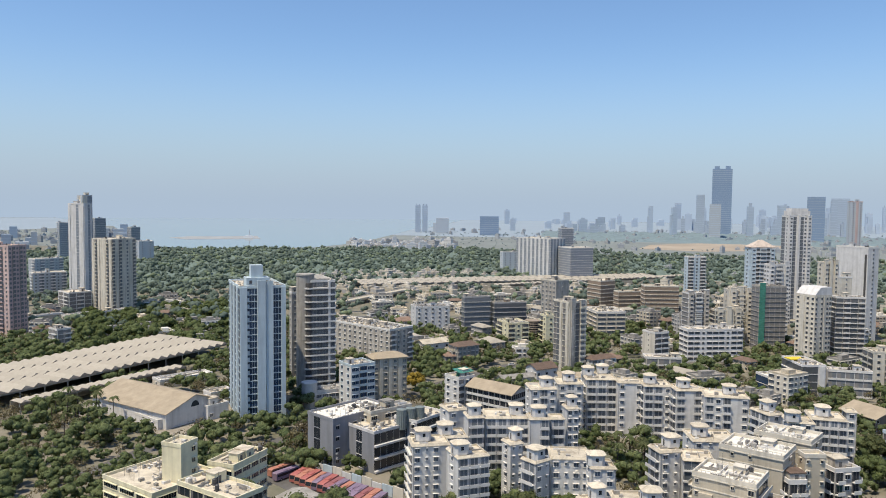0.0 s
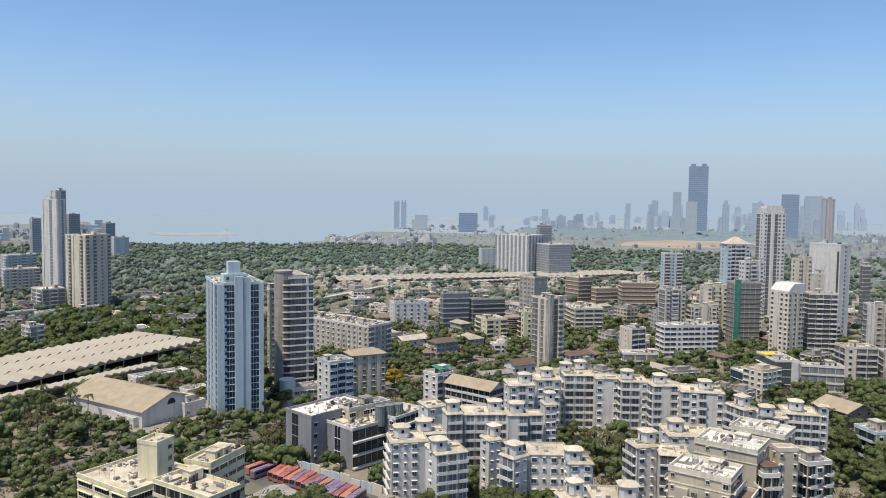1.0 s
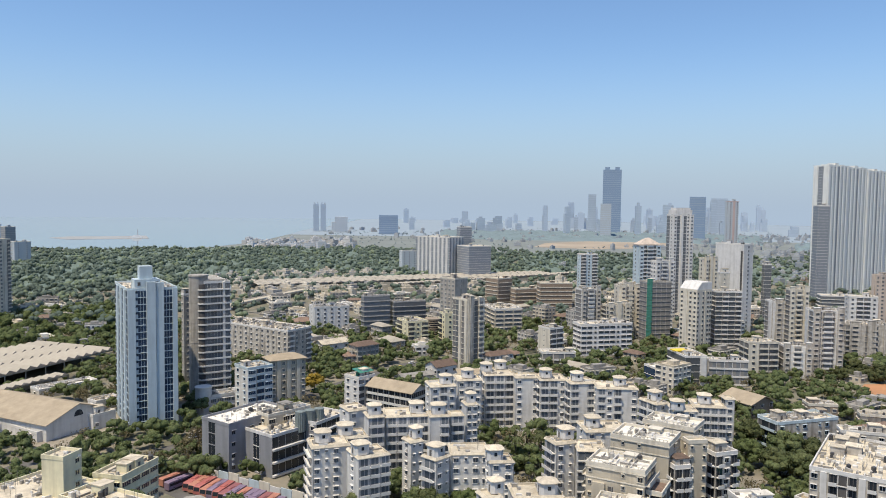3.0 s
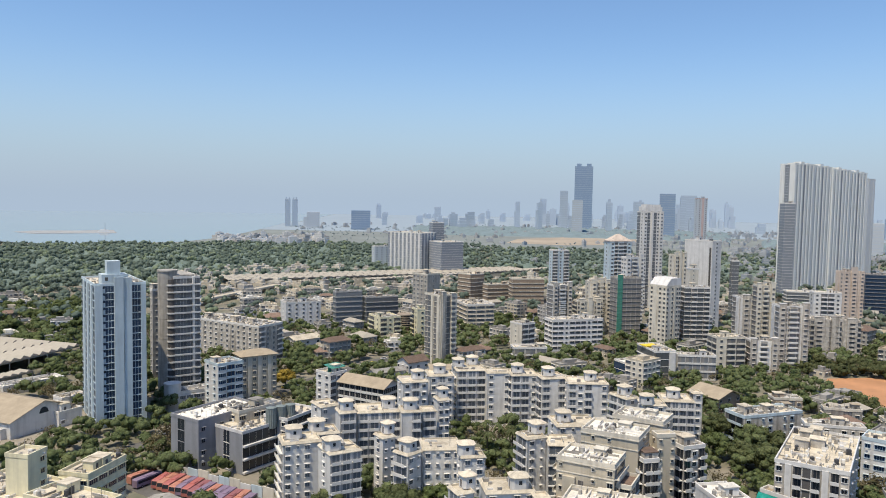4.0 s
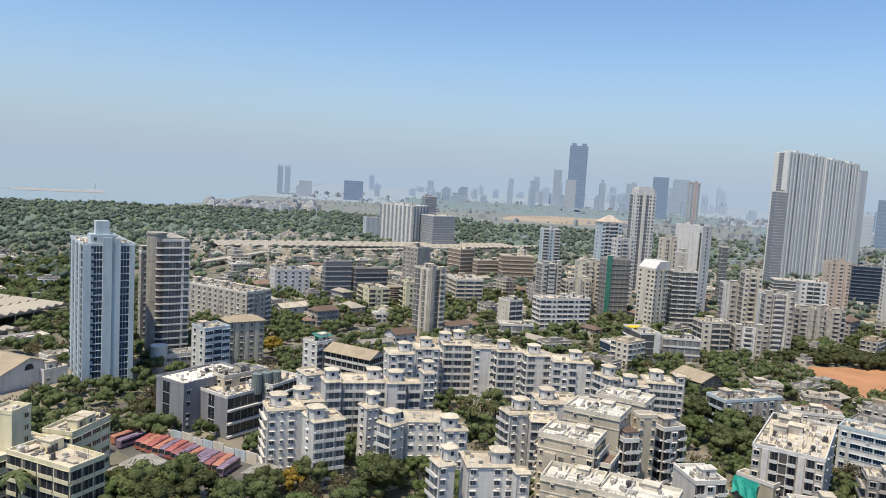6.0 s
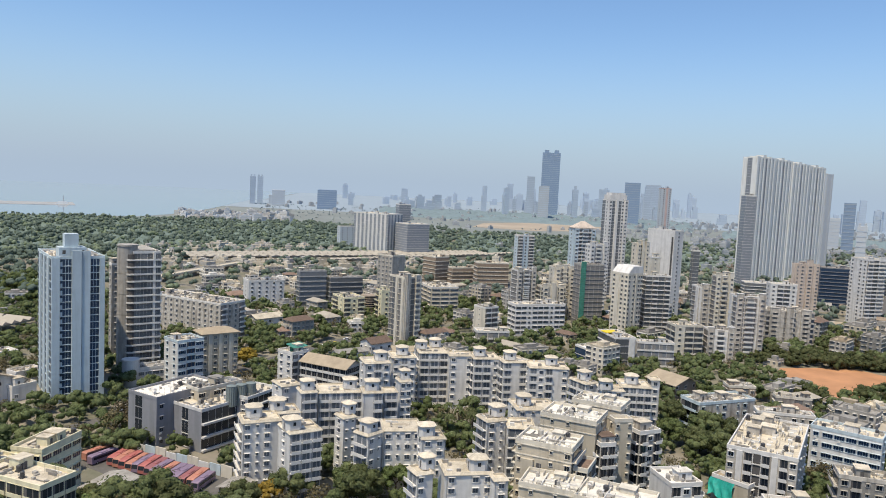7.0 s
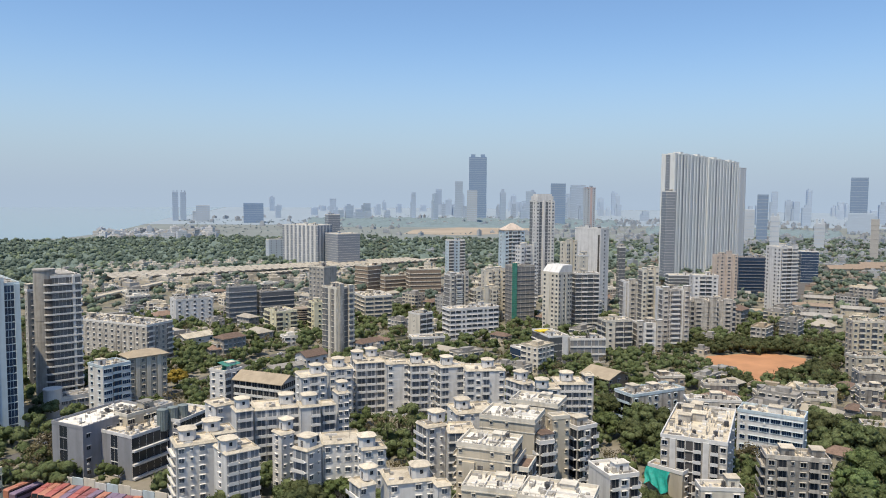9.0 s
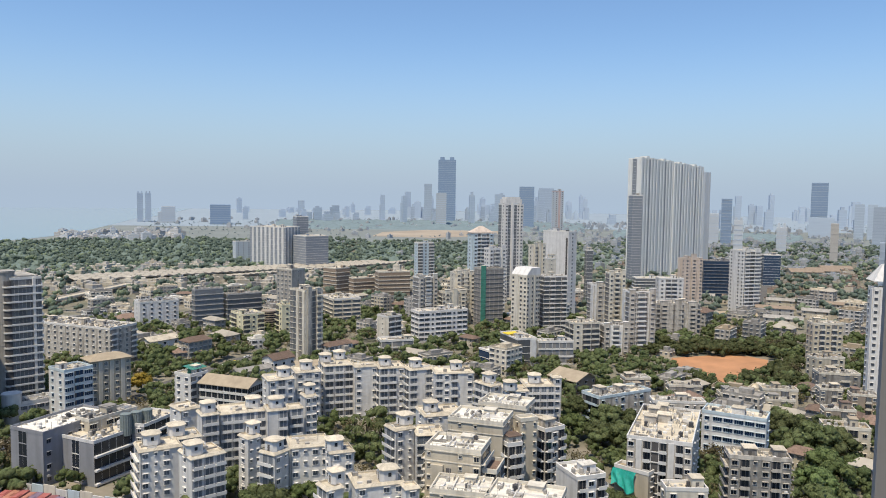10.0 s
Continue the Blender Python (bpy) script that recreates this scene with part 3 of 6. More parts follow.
for a, b in ((0.15, 0.2), (0.2, 0.37), (0.72, 0.9)):
    gm, sm = Mb(), Mb()
    gm.box(a * bw + 0.02, -0.12, 0, b * bw - 0.02, -0.03, 3.0)
    sm.box(a * bw, -0.42, 0, b * bw, 0.02, 0.3 if b - a > 0.1 else 1.9)
    if b - a > 0.1:
        for q in (0.34, 0.66):
            x0 = (a + (b - a) * q) * bw
            sm.box(x0 - 0.07, -0.2, 0.3, x0 + 0.07, -0.121, 2.95)
    gme, sme = gm.mesh("glass_panel", [BLUEP]), sm.mesh("spandrel", [ICE])
    for k in range(nf):
        z = Matrix.Translation((0, 0, 0.6 + k * (bh - 0.8) / nf))
        part("glass_panel", gme, None, bt, "", z)
        part("spandrel", sme, None, bt, "", z)
m = Mb()
m.box(0.15 * bw, 1.2, bh + 0.1, 0.66 * bw, 9, bh + 4.6)
lh = part("lift_head", m, ICE, bt)
m = Mb()
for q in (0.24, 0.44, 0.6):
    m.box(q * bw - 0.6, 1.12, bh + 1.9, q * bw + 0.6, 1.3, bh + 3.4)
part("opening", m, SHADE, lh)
m = Mb()
m.box(0.26 * bw, 2.2, bh + 4.6, 0.52 * bw, 7.2, bh + 10.2)
part("water_tower", m, ICE, bt, "pale blue rooftop water tower")
gt = block("grey office tower with white slab bands and rounded stair end", -67.4, 380.5, 24.0, 12.8, 23.7, 59.6, A="BBBB", B="", back="TTT", name="tower", wall=OFFW, trim=TRIM, glass=HAZEG, fh=3.3, heads=0, tanks=2)
gx, gy, gyw, gw, gd, gh = -67.4, 380.5, 24.0, 12.8, 23.7, 59.6
m = Mb()
m.cyl(-1.6, 5.0, -0.4, gh + 3.2, 4.6, n=28)
dr = part("stair_drum", m, CONC, gt, "rounded bare concrete stair shaft")
m = Mb()
m.cyl(-1.6, 5.0, gh + 3.2, gh + 4.0, 4.9, n=28)
for k in range(1, 6):
    m.cyl(-1.6, 5.0, gh * k / 6, gh * k / 6 + 0.18, 4.68, n=28)
part("ring", m, CONC, dr, "thin concrete rings")
sl_, dk_ = Mb(), Mb()
arc = [(0.2, -1.3)] + [(-3.4 * math.sin(q) + 0.1, -1.3 + 3.0 * (1 - math.cos(q))) for q in np.linspace(0.25, 1.35, 5)] + [(0.2, 1.2)]
sl_.prism(arc[::-1], -0.1, 0.62)
dk_.prism([(x * 0.9 + 0.03, y * 0.9 + 0.2) for x, y in arc[::-1]], 0.62, 3.0)
slm, dkm = sl_.mesh("curved_balcony", [TRIM]), dk_.mesh("curved_opening", [SHADE])
for k in range(17):
    z = Matrix.Translation((0, 0, 0.6 + (gh - 0.6) / 17 * k))
    part("curved_opening", dkm, None, gt, "", z)
    part("curved_balcony", slm, None, gt, "", z)
m = Mb()
m.box(gw * 0.70, -1.15, -0.4, gw * 0.79, 0.05, gh + 0.6)
part("pier", m, TRIM, gt, "white full-height pier")
m = Mb()
m.box(0.6, 0.6, gh + 0.1, gw * 0.8, gd - 2, gh + 1.6)
part("plant_room", m, CONC, gt)
block("narrow grey weathered building behind an office tower", -83.5, 411.6, 34.0, 4.7, 3.2, 49.9, A="w", B="s", wall=CONC)
block("grey office building with white slabs and black glass bands", -24.6, 271.0, 44.6, 18.5, 17.7, 15.1, A="BBB", B="..g..", name="office_building", wall=OFFW, trim=WHITE, glass=DARKG, roof=ROOF, fh=3.7, tanks=3, heads=0)
block("grey office building with white terrace and black glazed stair strip", -40.6, 276.7, 46.5, 29.8, 15.8, 18.0, A="w.ww.ww", B=".g..", name="office_building", wall=OFFW, trim=OFFW, glass=DARKG, roof=WROOF, fh=3.7, heads=0, tanks=1)
block("cream rooftop plant storey of an office building", -27.1, 284.0, 39.5, 19.6, 7.1, 19.0, A="W.WW.W", B="w", name="office_building", wall=BEIGE, trim=CREAM, roof=GROOF, tanks=2, heads=2)
block("grey office wing with cream terrace beside a street", -9.1, 279.1, 51.5, 18.0, 11.6, 17.0, A="BBB", B="w.w", name="office_building", wall=OFFW, trim=WHITE, roof=ROOF, tanks=0, heads=0)
TANKM = mat("grey_green_tank_sheet", (0.20, 0.235, 0.23), vary=0.15, scale=1.5, rough=0.6)
tx, ty = -15.1, 279.8
for k in range(3):
    tk = thing("storage_tank", tx + k * 3.4, ty + k * 1.9 + 1.5, 0, "large grey-green ribbed storage tank on an office roof", "tank", "rooftop tanks", z=17.1)
    m = Mb()
    m.prism([((1.82 + 0.14 * (q % 3 == 0)) * math.cos(q * math.tau / 48), (1.82 + 0.14 * (q % 3 == 0)) * math.sin(q * math.tau / 48)) for q in range(48)], -3, 4.6)
    part("drum", m, TANKM, tk)
    m = Mb()
    m.cyl(0, 0, 4.6, 5.0, 1.95, 0.6, n=20)
    part("lid", m, TANKM, tk)
block("tall cream residential tower with stacked balconies", -284.2, 639.0, 60.0, 24.3, 26.9, 66.8, A="bpbpwpb", B="pbp.pbp", name="tower", wall=CREAM, trim=CREAM, joined=True)
block("very tall pale slender residential tower", -355.5, 739.0, 70.7, 10.1, 20.1, 96.6, A="p.gp", B="p..g.p", name="tower", wall=WHITE, trim=WHITE, glass=PALEG, joined=True)
block("pale rear shaft of a slender tower", -369.3, 765.6, 48.2, 9.7, 13.8, 105.1, A=".g", B="p.p", name="tower", wall=CREAM, trim=FAR_A, glass=PALEG, joined=True)
block("pinkish residential block with stacked windows", -322.6, 552.7, 64.8, 14.4, 18.1, 65.5, A="wbwbw", B="wbw", wall=PINK, trim=PINK, joined=True)
block("grey housing block with dark recessed balconies", -320.1, 636.3, 47.7, 19.0, 23.4, 20.5, A="obo", B="ob", wall=GREYW, joined=True)
block("grey housing block with worn walls", -258.3, 496.9, 54.5, 9.2, 11.2, 13.0, A="ob", B="ob", wall=WORN, joined=True)
block("long low beige station building", -303.5, 597.3, 52.4, 54.1, 7.6, 7.0, A="W.W.W.W.W", B="w", wall=BEIGE, joined=True, name="station_building")
block("long low beige shed with flat roof", -338.3, 577.2, 52.9, 42.8, 6.0, 7.0, A="w.w.w", B="w", wall=BEIGE, joined=True, name="shed")
block("white office block far behind trees", -480.4, 877.1, 54.2, 33.4, 16.4, 30.2, A="wbwbwb", B="wb", wall=FAR_A, joined=True)
block("pale office block with flat roof", -415.1, 753.2, 39.4, 31.4, 16.7, 25.7, A="wbwbwb", B="wb", wall=FAR_A, joined=True)
block("dark unfinished tower far behind", -640.8, 1244.7, 39.2, 15.5, 16.3, 62.8, A="o", B="o", wall=FAR_B, joined=True, name="tower")
block("hazy dark tower near the shore", -633.8, 1359.5, 40.0, 18.5, 18.2, 68.3, A="g", B="g", wall=FAR_B, joined=True, name="tower")
block("hazy bluish tower near the shore", -578.4, 1384.0, 46.7, 17.1, 16.8, 51.6, A="g", B="g", wall=FAR_B, joined=True, name="tower")
block("white shore apartment block", -490.7, 1203.8, 35.7, 22.9, 22.0, 35.2, A="ww", B="w", wall=FAR_A, joined=True)

# ---- beside the road, in front of the towers ----
block("white and blue small office building", -42.5, 348.3, 35.4, 12.9, 12.6, 23.0, A="WlW", B="ww", wall=WHITE, trim=ICE, glass=BLUEG)
pd = block("low white podium building with ribbon windows beside a tower", -61.3, 358.5, 26.0, 17.0, 9.0, 8.0, A="WWWWW", B="W", name="office_building", wall=WHITE, roof=GROOF, heads=0, tanks=1, fh=3.6)
m = Mb()
m.cyl(-2.2, 2.5, -0.4, 12.5, 3.8, n=28)
drum = part("stair_drum", m, WHITE, pd, "plain white round stair drum")
m = Mb()
m.cyl(-2.2, 2.5, 12.5, 13.0, 3.95, n=28)
part("rim", m, TRIM, drum)
tr_ = block("beige building with tan hipped roof and tall window bays", -33.6, 367.4, 24.7, 17.6, 11.0, 22.5, A="wpwpwpw", B="wpw", wall=BEIGE, trim=CREAM, parapet=0.0, heads=0, tanks=0)
m = Mb()
m.prism([(-1, -1), (18.6, -1), (18.6, 12), (-1, 12)], 22.7, 23.0)
m.prism([(-1, -1), (18.6, -1), (18.6, 12), (-1, 12)], 23.0, 25.2, 0, [(4.5, 5.2), (13.1, 5.2), (13.1, 5.8), (4.5, 5.8)])
part("hipped_roof", m, TAN, tr_, "tan hipped sheet roof")
block("long weathered office building with banded windows", -31.8, 453.4, 49.0, 20.2, 58.3, 22.5, A="bwwb", B="wwwwwwwwwwww", wall=WORN, trim=TRIM, tanks=5, heads=3)
block("white office building with green-grey roof terrace", -20.3, 575.3, 17.0, 27.6, 15.7, 19.9, A="wwwww", B="w", wall=WHITE, roof=GROOF)
hall("small hall with pale tan roof between trees", -11.7, 486.4, 34.4, 20.4, 10.4, 8.0, 2.2, ROOF, along="x")
block("white building under repair with green roof sheets", 8.1, 338.1, 40.6, 9.9, 9.9, 20.0, A="lwl", B="ww", wall=WHITE, tanks=0)
gr = thing("roof_shelter", 8.9, 340.5, 40.6, "open shelter with a faded green sheet roof on a terrace", "shelter", z=20.12)
m = Mb()
m.add([(-0.4, -0.4, 2.2), (8.2, -0.4, 2.2), (8.2, 5.6, 3.3), (-0.4, 5.6, 3.3), (-0.4, -0.4, 2.32), (8.2, -0.4, 2.32), (8.2, 5.6, 3.42), (-0.4, 5.6, 3.42)],
      [(0, 3, 2, 1), (4, 5, 6, 7), (0, 1, 5, 4), (1, 2, 6, 5), (2, 3, 7, 6), (3, 0, 4, 7)])
part("sheet_roof", m, GREENSHEET, gr)
pst = Mb()
pst.box(-0.06, -0.06, 0, 0.06, 0.06, 2.3)
pstm = pst.mesh("post", [CONC])
for qx in (0, 2.6, 5.2, 7.8):
    for qy in (0, 5.2):
        part("post", pstm, None, gr, "", pose(qx, qy, 0))
m = Mb()
m.box(0.3, 3.2, 0, 7.4, 3.4, 2.2)
part("screen", m, GREENSHEET, gr)
hall("long white building with tan pitched roof and arcades", 30.8, 322.1, 50.0, 12.5, 24.8, 17.0, 2.8, TAN, along="y", wins="llllllll")
hall("red-brown roofed low hall", 53.0, 409.3, 31.6, 14.2, 10.1, 9.0, 2.5, TILE, along="x")
hall("low brown roofed building by the street", 63.5, 396.4, 1.4, 18.3, 8.6, 8.0, 1.8, TAN, along="x")
hall("brown roofed market shed", 33.3, 398.3, 23.7, 19.4, 6.5, 6.0, 1.5, GROOF, along="x")

# ---- middle distance ----
block("dark glass office slab with grey frames", 17.4, 578.7, 16.3, 21.5, 7.0, 27.7, A="tttttt", B="t", name="office_building", wall=GREYW, trim=GREYW, glass=HAZEG, fh=3.6, joined=True)
block("dark glass office wing with louvred bands", 41.1, 582.7, 15.5, 27.0, 9.4, 22.8, A="tttttt", B="t", name="office_building", wall=BROWN, trim=GREYW, fh=3.6, joined=True)
round_tower("dark brown round office drum", 68.6, 555.8, 13.4, 6.2, 8, BROWN, name="office_building")
block("pale yellow apartment building with balconies", 46.6, 519.0, 18.9, 15.7, 20.1, 16.8, A="bwb", B="bw", wall=YELLOW, trim=YELLOW)
block("pale yellow slim apartment building", 73.2, 521.4, 16.0, 7.9, 10.1, 22.0, A="w", B="bw", wall=YELLOW, trim=YELLOW)
block("weathered concrete tower with vertical piers", 74.7, 436.2, 29.3, 13.2, 14.3, 42.8, A="pogop", B="ogpop", name="tower", wall=WORN, trim=CREAM, fh=3.1, bays=((0.1, 0.2, 1.2, 2.8, ""), (0.62, 0.24, 1.2, 1.6, "b")))
block("brown and cream concrete tower block", 84.9, 553.5, 34.8, 13.1, 16.4, 43.8, A=".s.", B="wwww", name="tower", wall=CONC, trim=CREAM, joined=True)
for pk in ((152.2, 714.0, 28.5, 17.8, 19.3, 27.7), (166.4, 700.5, 12.1, 30.9, 10.4, 19.2), (185.6, 680.1, -1.8, 31.0, 14.2, 27.0)):
    block("long brown office building with cream bands", *pk, A="tttt", B="ttt", name="office_building", wall=BRICKY, glass=BRICKY, trim=CREAM, fh=3.6, joined=True, group="brown office complex")
block("low office building with cream flat roof", 116.4, 555.6, 7.7, 22.3, 28.9, 20.2, A="WWW", B="WWW", wall=BEIGE, roof=ROOF)
block("cream building with blank stair shaft", 133.7, 464.2, 25.9, 11.5, 11.3, 20.5, A="bb", B=".s.", wall=CREAM)
block("small cream house with terrace balconies", 123.3, 444.3, -3.5, 21.0, 10.7, 9.0, A="bbb", B="b", wall=CREAM, name="house")
block("white office building with ribbon windows", 158.8, 477.0, 7.1, 37.8, 12.8, 20.6, A="WWwWWWwWW", B="WW", wall=WHITE, heads=2)
block("worn grey apartment tower under repair", 178.8, 537.5, 10.1, 15.6, 10.1, 37.2, A="obo", B="o", wall=WORN, name="tower", bays=((0.0, 0.22, 1.2, 2.2, "w"), (0.36, 0.26, 0.6, 0.6, "b"), (0.78, 0.22, 1.2, 2.8, "w")))
block("cream apartment building with deep balconies", 196.0, 531.6, 0.8, 20.1, 9.7, 25.9, A="bwb", B="b", wall=CREAM, trim=CREAM, bays=((0.08, 0.2, 1.3, 2.4, "w"), (0.42, 0.16, 1.0, 3.2, ""), (0.72, 0.2, 1.3, 2.0, "w")))
block("cream apartment tower with dark recesses", 209.0, 541.0, -3.1, 18.2, 11.5, 39.5, A="wbw", B="w", wall=CREAM, trim=CREAM, joined=True, bays=((0.08, 0.2, 1.3, 2.4, "w"), (0.42, 0.16, 1.0, 3.2, ""), (0.72, 0.2, 1.3, 2.0, "w")))
nt_ = block("grey tower under construction wrapped in scaffold", 220.7, 516.5, 2.4, 19.3, 11.8, 44.9, A="ooooo", B="oo", name="tower", wall=GREYW, trim=CONC, fh=3.2, joined=True)
m = Mb()
m.box(0.3, -0.6, 1, 4.2, 0.02, 48)
part("safety_net", m, GREENNET, nt_, "green safety net hanging down the facade")
block("slim pale blue residential tower", 238.1, 721.7, 4.2, 18.0, 9.1, 51.5, A="bwb", B="w", name="tower", wall=ICE, joined=True)
pt = block("pale tower with peaked crown", 244.5, 591.5, 3.0, 20.3, 9.8, 67.9, A="wbpbw", B="w", name="tower", wall=ICE, trim=WHITE, joined=True, heads=0, bays=((0.04, 0.18, 1.2, 0.0, "w"), (0.38, 0.24, 1.6, 0.0, "b"), (0.78, 0.18, 1.2, 0.0, "w")))
m = Mb()
m.prism([(-0.6, -0.6), (21, -0.6), (21, 10.4), (-0.6, 10.4)], 68.6, 69.2)
m.prism([(0, 0), (20.3, 0), (20.3, 9.8), (0, 9.8)], 69.2, 74.5, 0, [(9, 4), (11.5, 4), (11.5, 6), (9, 6)])
part("crown", m, PEACH, pt, "peach peaked crown")
block("white apartment block of medium height", 241.6, 549.2, 7.8, 15.3, 7.4, 57.8, A="wwww", B="ww", wall=WHITE, joined=True, bays=((0.0, 0.22, 1.2, 2.2, "w"), (0.36, 0.26, 0.6, 0.6, "b"), (0.78, 0.22, 1.2, 2.8, "w")))
ht = block("tall white tower with open crown frame", 294.6, 635.0, 2.1, 19.1, 12.7, 92.8, A="wgpgww", B="gw", name="tower", wall=WHITE, joined=True, heads=0, bays=((0.0, 0.16, 1.2, 0.8, "w"), (0.4, 0.1, 0.9, 1.0, ""), (0.82, 0.18, 1.2, 0.8, "w")))
m = Mb()
m.box(1, 0, 94, 18, 12, 98)
m.box(2.5, 0.5, 98, 16.5, 11, 100)
part("crown", m, WHITE, ht)
sl = block("white residential tower with slanted roofline", 234.9, 466.9, 22.8, 14.3, 14.7, 44.4, A="w.wpww", B="wpww", name="tower", wall=CREAM, trim=CREAM, heads=0, tanks=0)
m = Mb()
sec = [(0, 44), (14.3, 44), (14.3, 49.6), (4.6, 49.6), (0, 45.0)]
m.add([(a, -0.02, b) for a, b in sec] + [(a, 14.72, b) for a, b in sec], [(0, 1, 2, 3, 4), (9, 8, 7, 6, 5)] + [(i, i + 5, (i + 1) % 5 + 5, (i + 1) % 5) for i in range(5)])
part("slanted_roof", m, WHITE, sl, "white slanted roofline", Matrix.Translation((0, 0, 0.6)))
block("white apartment wing with dark balcony stack", 261.0, 476.3, 11.8, 13.1, 13.2, 28.9, A="ww.w", B="oo", wall=WHITE, joined=False, bays=((0.42, 0.3, 1.1, 1.8, "w"),))
block("cream tower with vertical ribs", 273.4, 534.1, 2.9, 11.3, 7.4, 61.0, A="pwpw", B="w", name="tower", wall=CREAM, trim=CREAM, joined=True, bays=((0.08, 0.2, 1.3, 2.4, "w"), (0.42, 0.16, 1.0, 3.2, ""), (0.72, 0.2, 1.3, 2.0, "w")))
block("slim cream stair tower", 269.4, 502.3, -4.2, 7.4, 5.1, 53.5, A="s", B="", wall=CREAM, joined=True)
block("cream housing block with terraces", 253.4, 476.8, -7.0, 17.8, 9.2, 42.7, A="tbtb", B="t", wall=CREAM, joined=True)
ws = block("windowless white slab with one dark joint", 317.7, 555.6, 21.2, 11.1, 28.2, 70.7, A="w", B="", name="tower", wall=WHITE, roof=GROOF, joined=True)
m = Mb()
m.box(-0.3, 1.0, 5, 0.1, 2.6, 66)
part("joint", m, SHADE, ws, "dark vertical joint")
block("grey slab tower behind a white building", 351.7, 582.0, -11.6, 5.8, 5.6, 52.9, A="g", B="g", name="tower", wall=GREYW, joined=True)
slab = thing("tower", 544.0, 779.0, 20.0, "long cream apartment slab of many fluted bays", "building")
take(544.0, 779.0, 20.0, 144, 20)
for k, hh in enumerate((149.0, 147.5, 145.0, 143.0)):
    wing(slab, 36 * k, (0, 1.2, 0, 1.2)[k], 0, 35.96, 19, hh, "pwpwpgpwpwp", "pgp" if k == 0 else "", wall=SLABW, trim=SLABW, glass=PALEG, joined=True, parapet=1.2, D="pgp" if k == 3 else "")
    for q in range(3):
        m = Mb()
        m.box(36 * k + 3 + 11 * q, 2, hh + 0.1, 36 * k + 9 + 11 * q, 12, hh + 2.2 + 1.6 * (q % 2))
        part("lift_head", m, SLABW, slab)
block("pale blue slim tower behind an apartment slab", 736.0, 896.0, 8.0, 12.0, 14.0, 139.0, A="p.p", B=".", name="tower", wall=FAR_A, trim=FAR_A, glass=PALEG, joined=True)
block("dark blue-grey slim tower beside a slab", 497.3, 726.0, -13.1, 11.5, 13.9, 103.4, A="gg", B="g", name="tower", wall=GREYW, glass=PALEG, joined=True)
block("hazy brown slender tower", 576.0, 1052.7, -6.2, 14.3, 14.8, 109.7, A="wpw", B="w", name="tower", wall=FAR_A, trim=PINK, joined=True)
block("white hotel slab with ribbed front", 143.7, 989.6, 47.2, 33.6, 57.2, 55.5, A="gpgpgpgpg", B="gpgpgpgpgpgpgpgpg", name="hotel", wall=WHITE, trim=WHITE, glass=PALEG, joined=True, heads=3)
block("dark grey tower beside a hotel", 166.8, 1046.8, 7.4, 17.2, 16.8, 68.2, A="gg", B="g", name="tower", wall=FAR_B, joined=True)
block("dark glass office slab beyond the station", 166.1, 965.8, 20.2, 33.8, 32.9, 45.1, A="gggg", B="ggg", name="office_building", wall=FAR_B, joined=True)
block("small pale green apartment block", 88.8, 1096.4, 16.4, 23.2, 11.7, 30.8, A="www", B="w", wall=FAR_A, joined=True)

# ---- white housing estate ----
white_block(-9.0, 236.3, 11.2, 12.3, 9.9, 22.0, A="wsw.", B="b", heads=((0.35, 0.6),))
white_block(5.4, 225.2, 19.6, 10.4, 10.2, 22.0, A="bbb", B="w", heads=((0.2, 0.4),))
white_block(0.5, 245.3, 10.4, 8.7, 8.9, 22.0, A="bb", B="w", heads=((0.2, 0.5),))
white_block(22.8, 238.9, 24.5, 4.7, 5.8, 22.0, A="ss", B="w", heads=((0.9, 0.7),))
white_block(29.2, 224.2, 39.1, 6.4, 6.2, 21.0, A="ws", B="b", heads=((0.5, 0.5),))
white_block(34.7, 229.2, -2.6, 12.4, 10.5, 21.0, A="wsww", B="", heads=())
white_block(44.9, 217.7, 0.3, 7.4, 7.5, 22.0, A="ww", B="w", heads=((0.25, 0.4),))
white_block(3.1, 270.9, 23.4, 7.2, 8.9, 24.0, A="w.", B="w", heads=())
white_block(9.8, 262.2, 11.4, 5.8, 7.3, 24.0, A="b", B=".", heads=((0.5, 0.5),))
white_block(16.2, 265.6, 2.5, 15.7, 11.2, 23.0, A="bbbb", B="", heads=((0.75, 0.5),))
white_block(31.7, 261.3, 2.1, 7.0, 7.2, 24.0, A=".b", B="", heads=((0.5, 0.5),))
white_block(39.7, 265.4, 3.5, 5.1, 5.4, 23.0, A="b", B="", heads=())
white_block(46.7, 272.0, 8.2, 4.5, 5.9, 25.0, A="ww", B=".", heads=((0.6, 0.6),))
white_block(63.8, 323.7, -0.7, 13.4, 14.3, 24.0, A="bbb", B="b", heads=((0.15, 0.6), (0.7, 0.9)))
white_block(76.4, 318.0, -3.0, 10.6, 8.3, 24.0, A="w.w", B="", heads=())
white_block(86.1, 312.4, -3.4, 11.8, 11.9, 24.0, A="bbw", B="b", heads=((0.3, 0.5),))
white_block(97.7, 305.2, 1.7, 10.9, 10.6, 24.0, A="l.l", B="b", heads=((0.4, 0.5),))
white_block(106.4, 296.4, -10.7, 16.8, 12.0, 24.0, A="lwb.w", B="w", heads=((0.6, 0.5),))
white_block(37.2, 304.5, 6.5, 10.8, 10.5, 24.0, A="wbw", B="w", heads=((0.7, 0.5),))
white_block(50.0, 314.8, 1.5, 10.7, 11.1, 24.0, A="wbw", B="w", heads=((0.5, 0.5),))
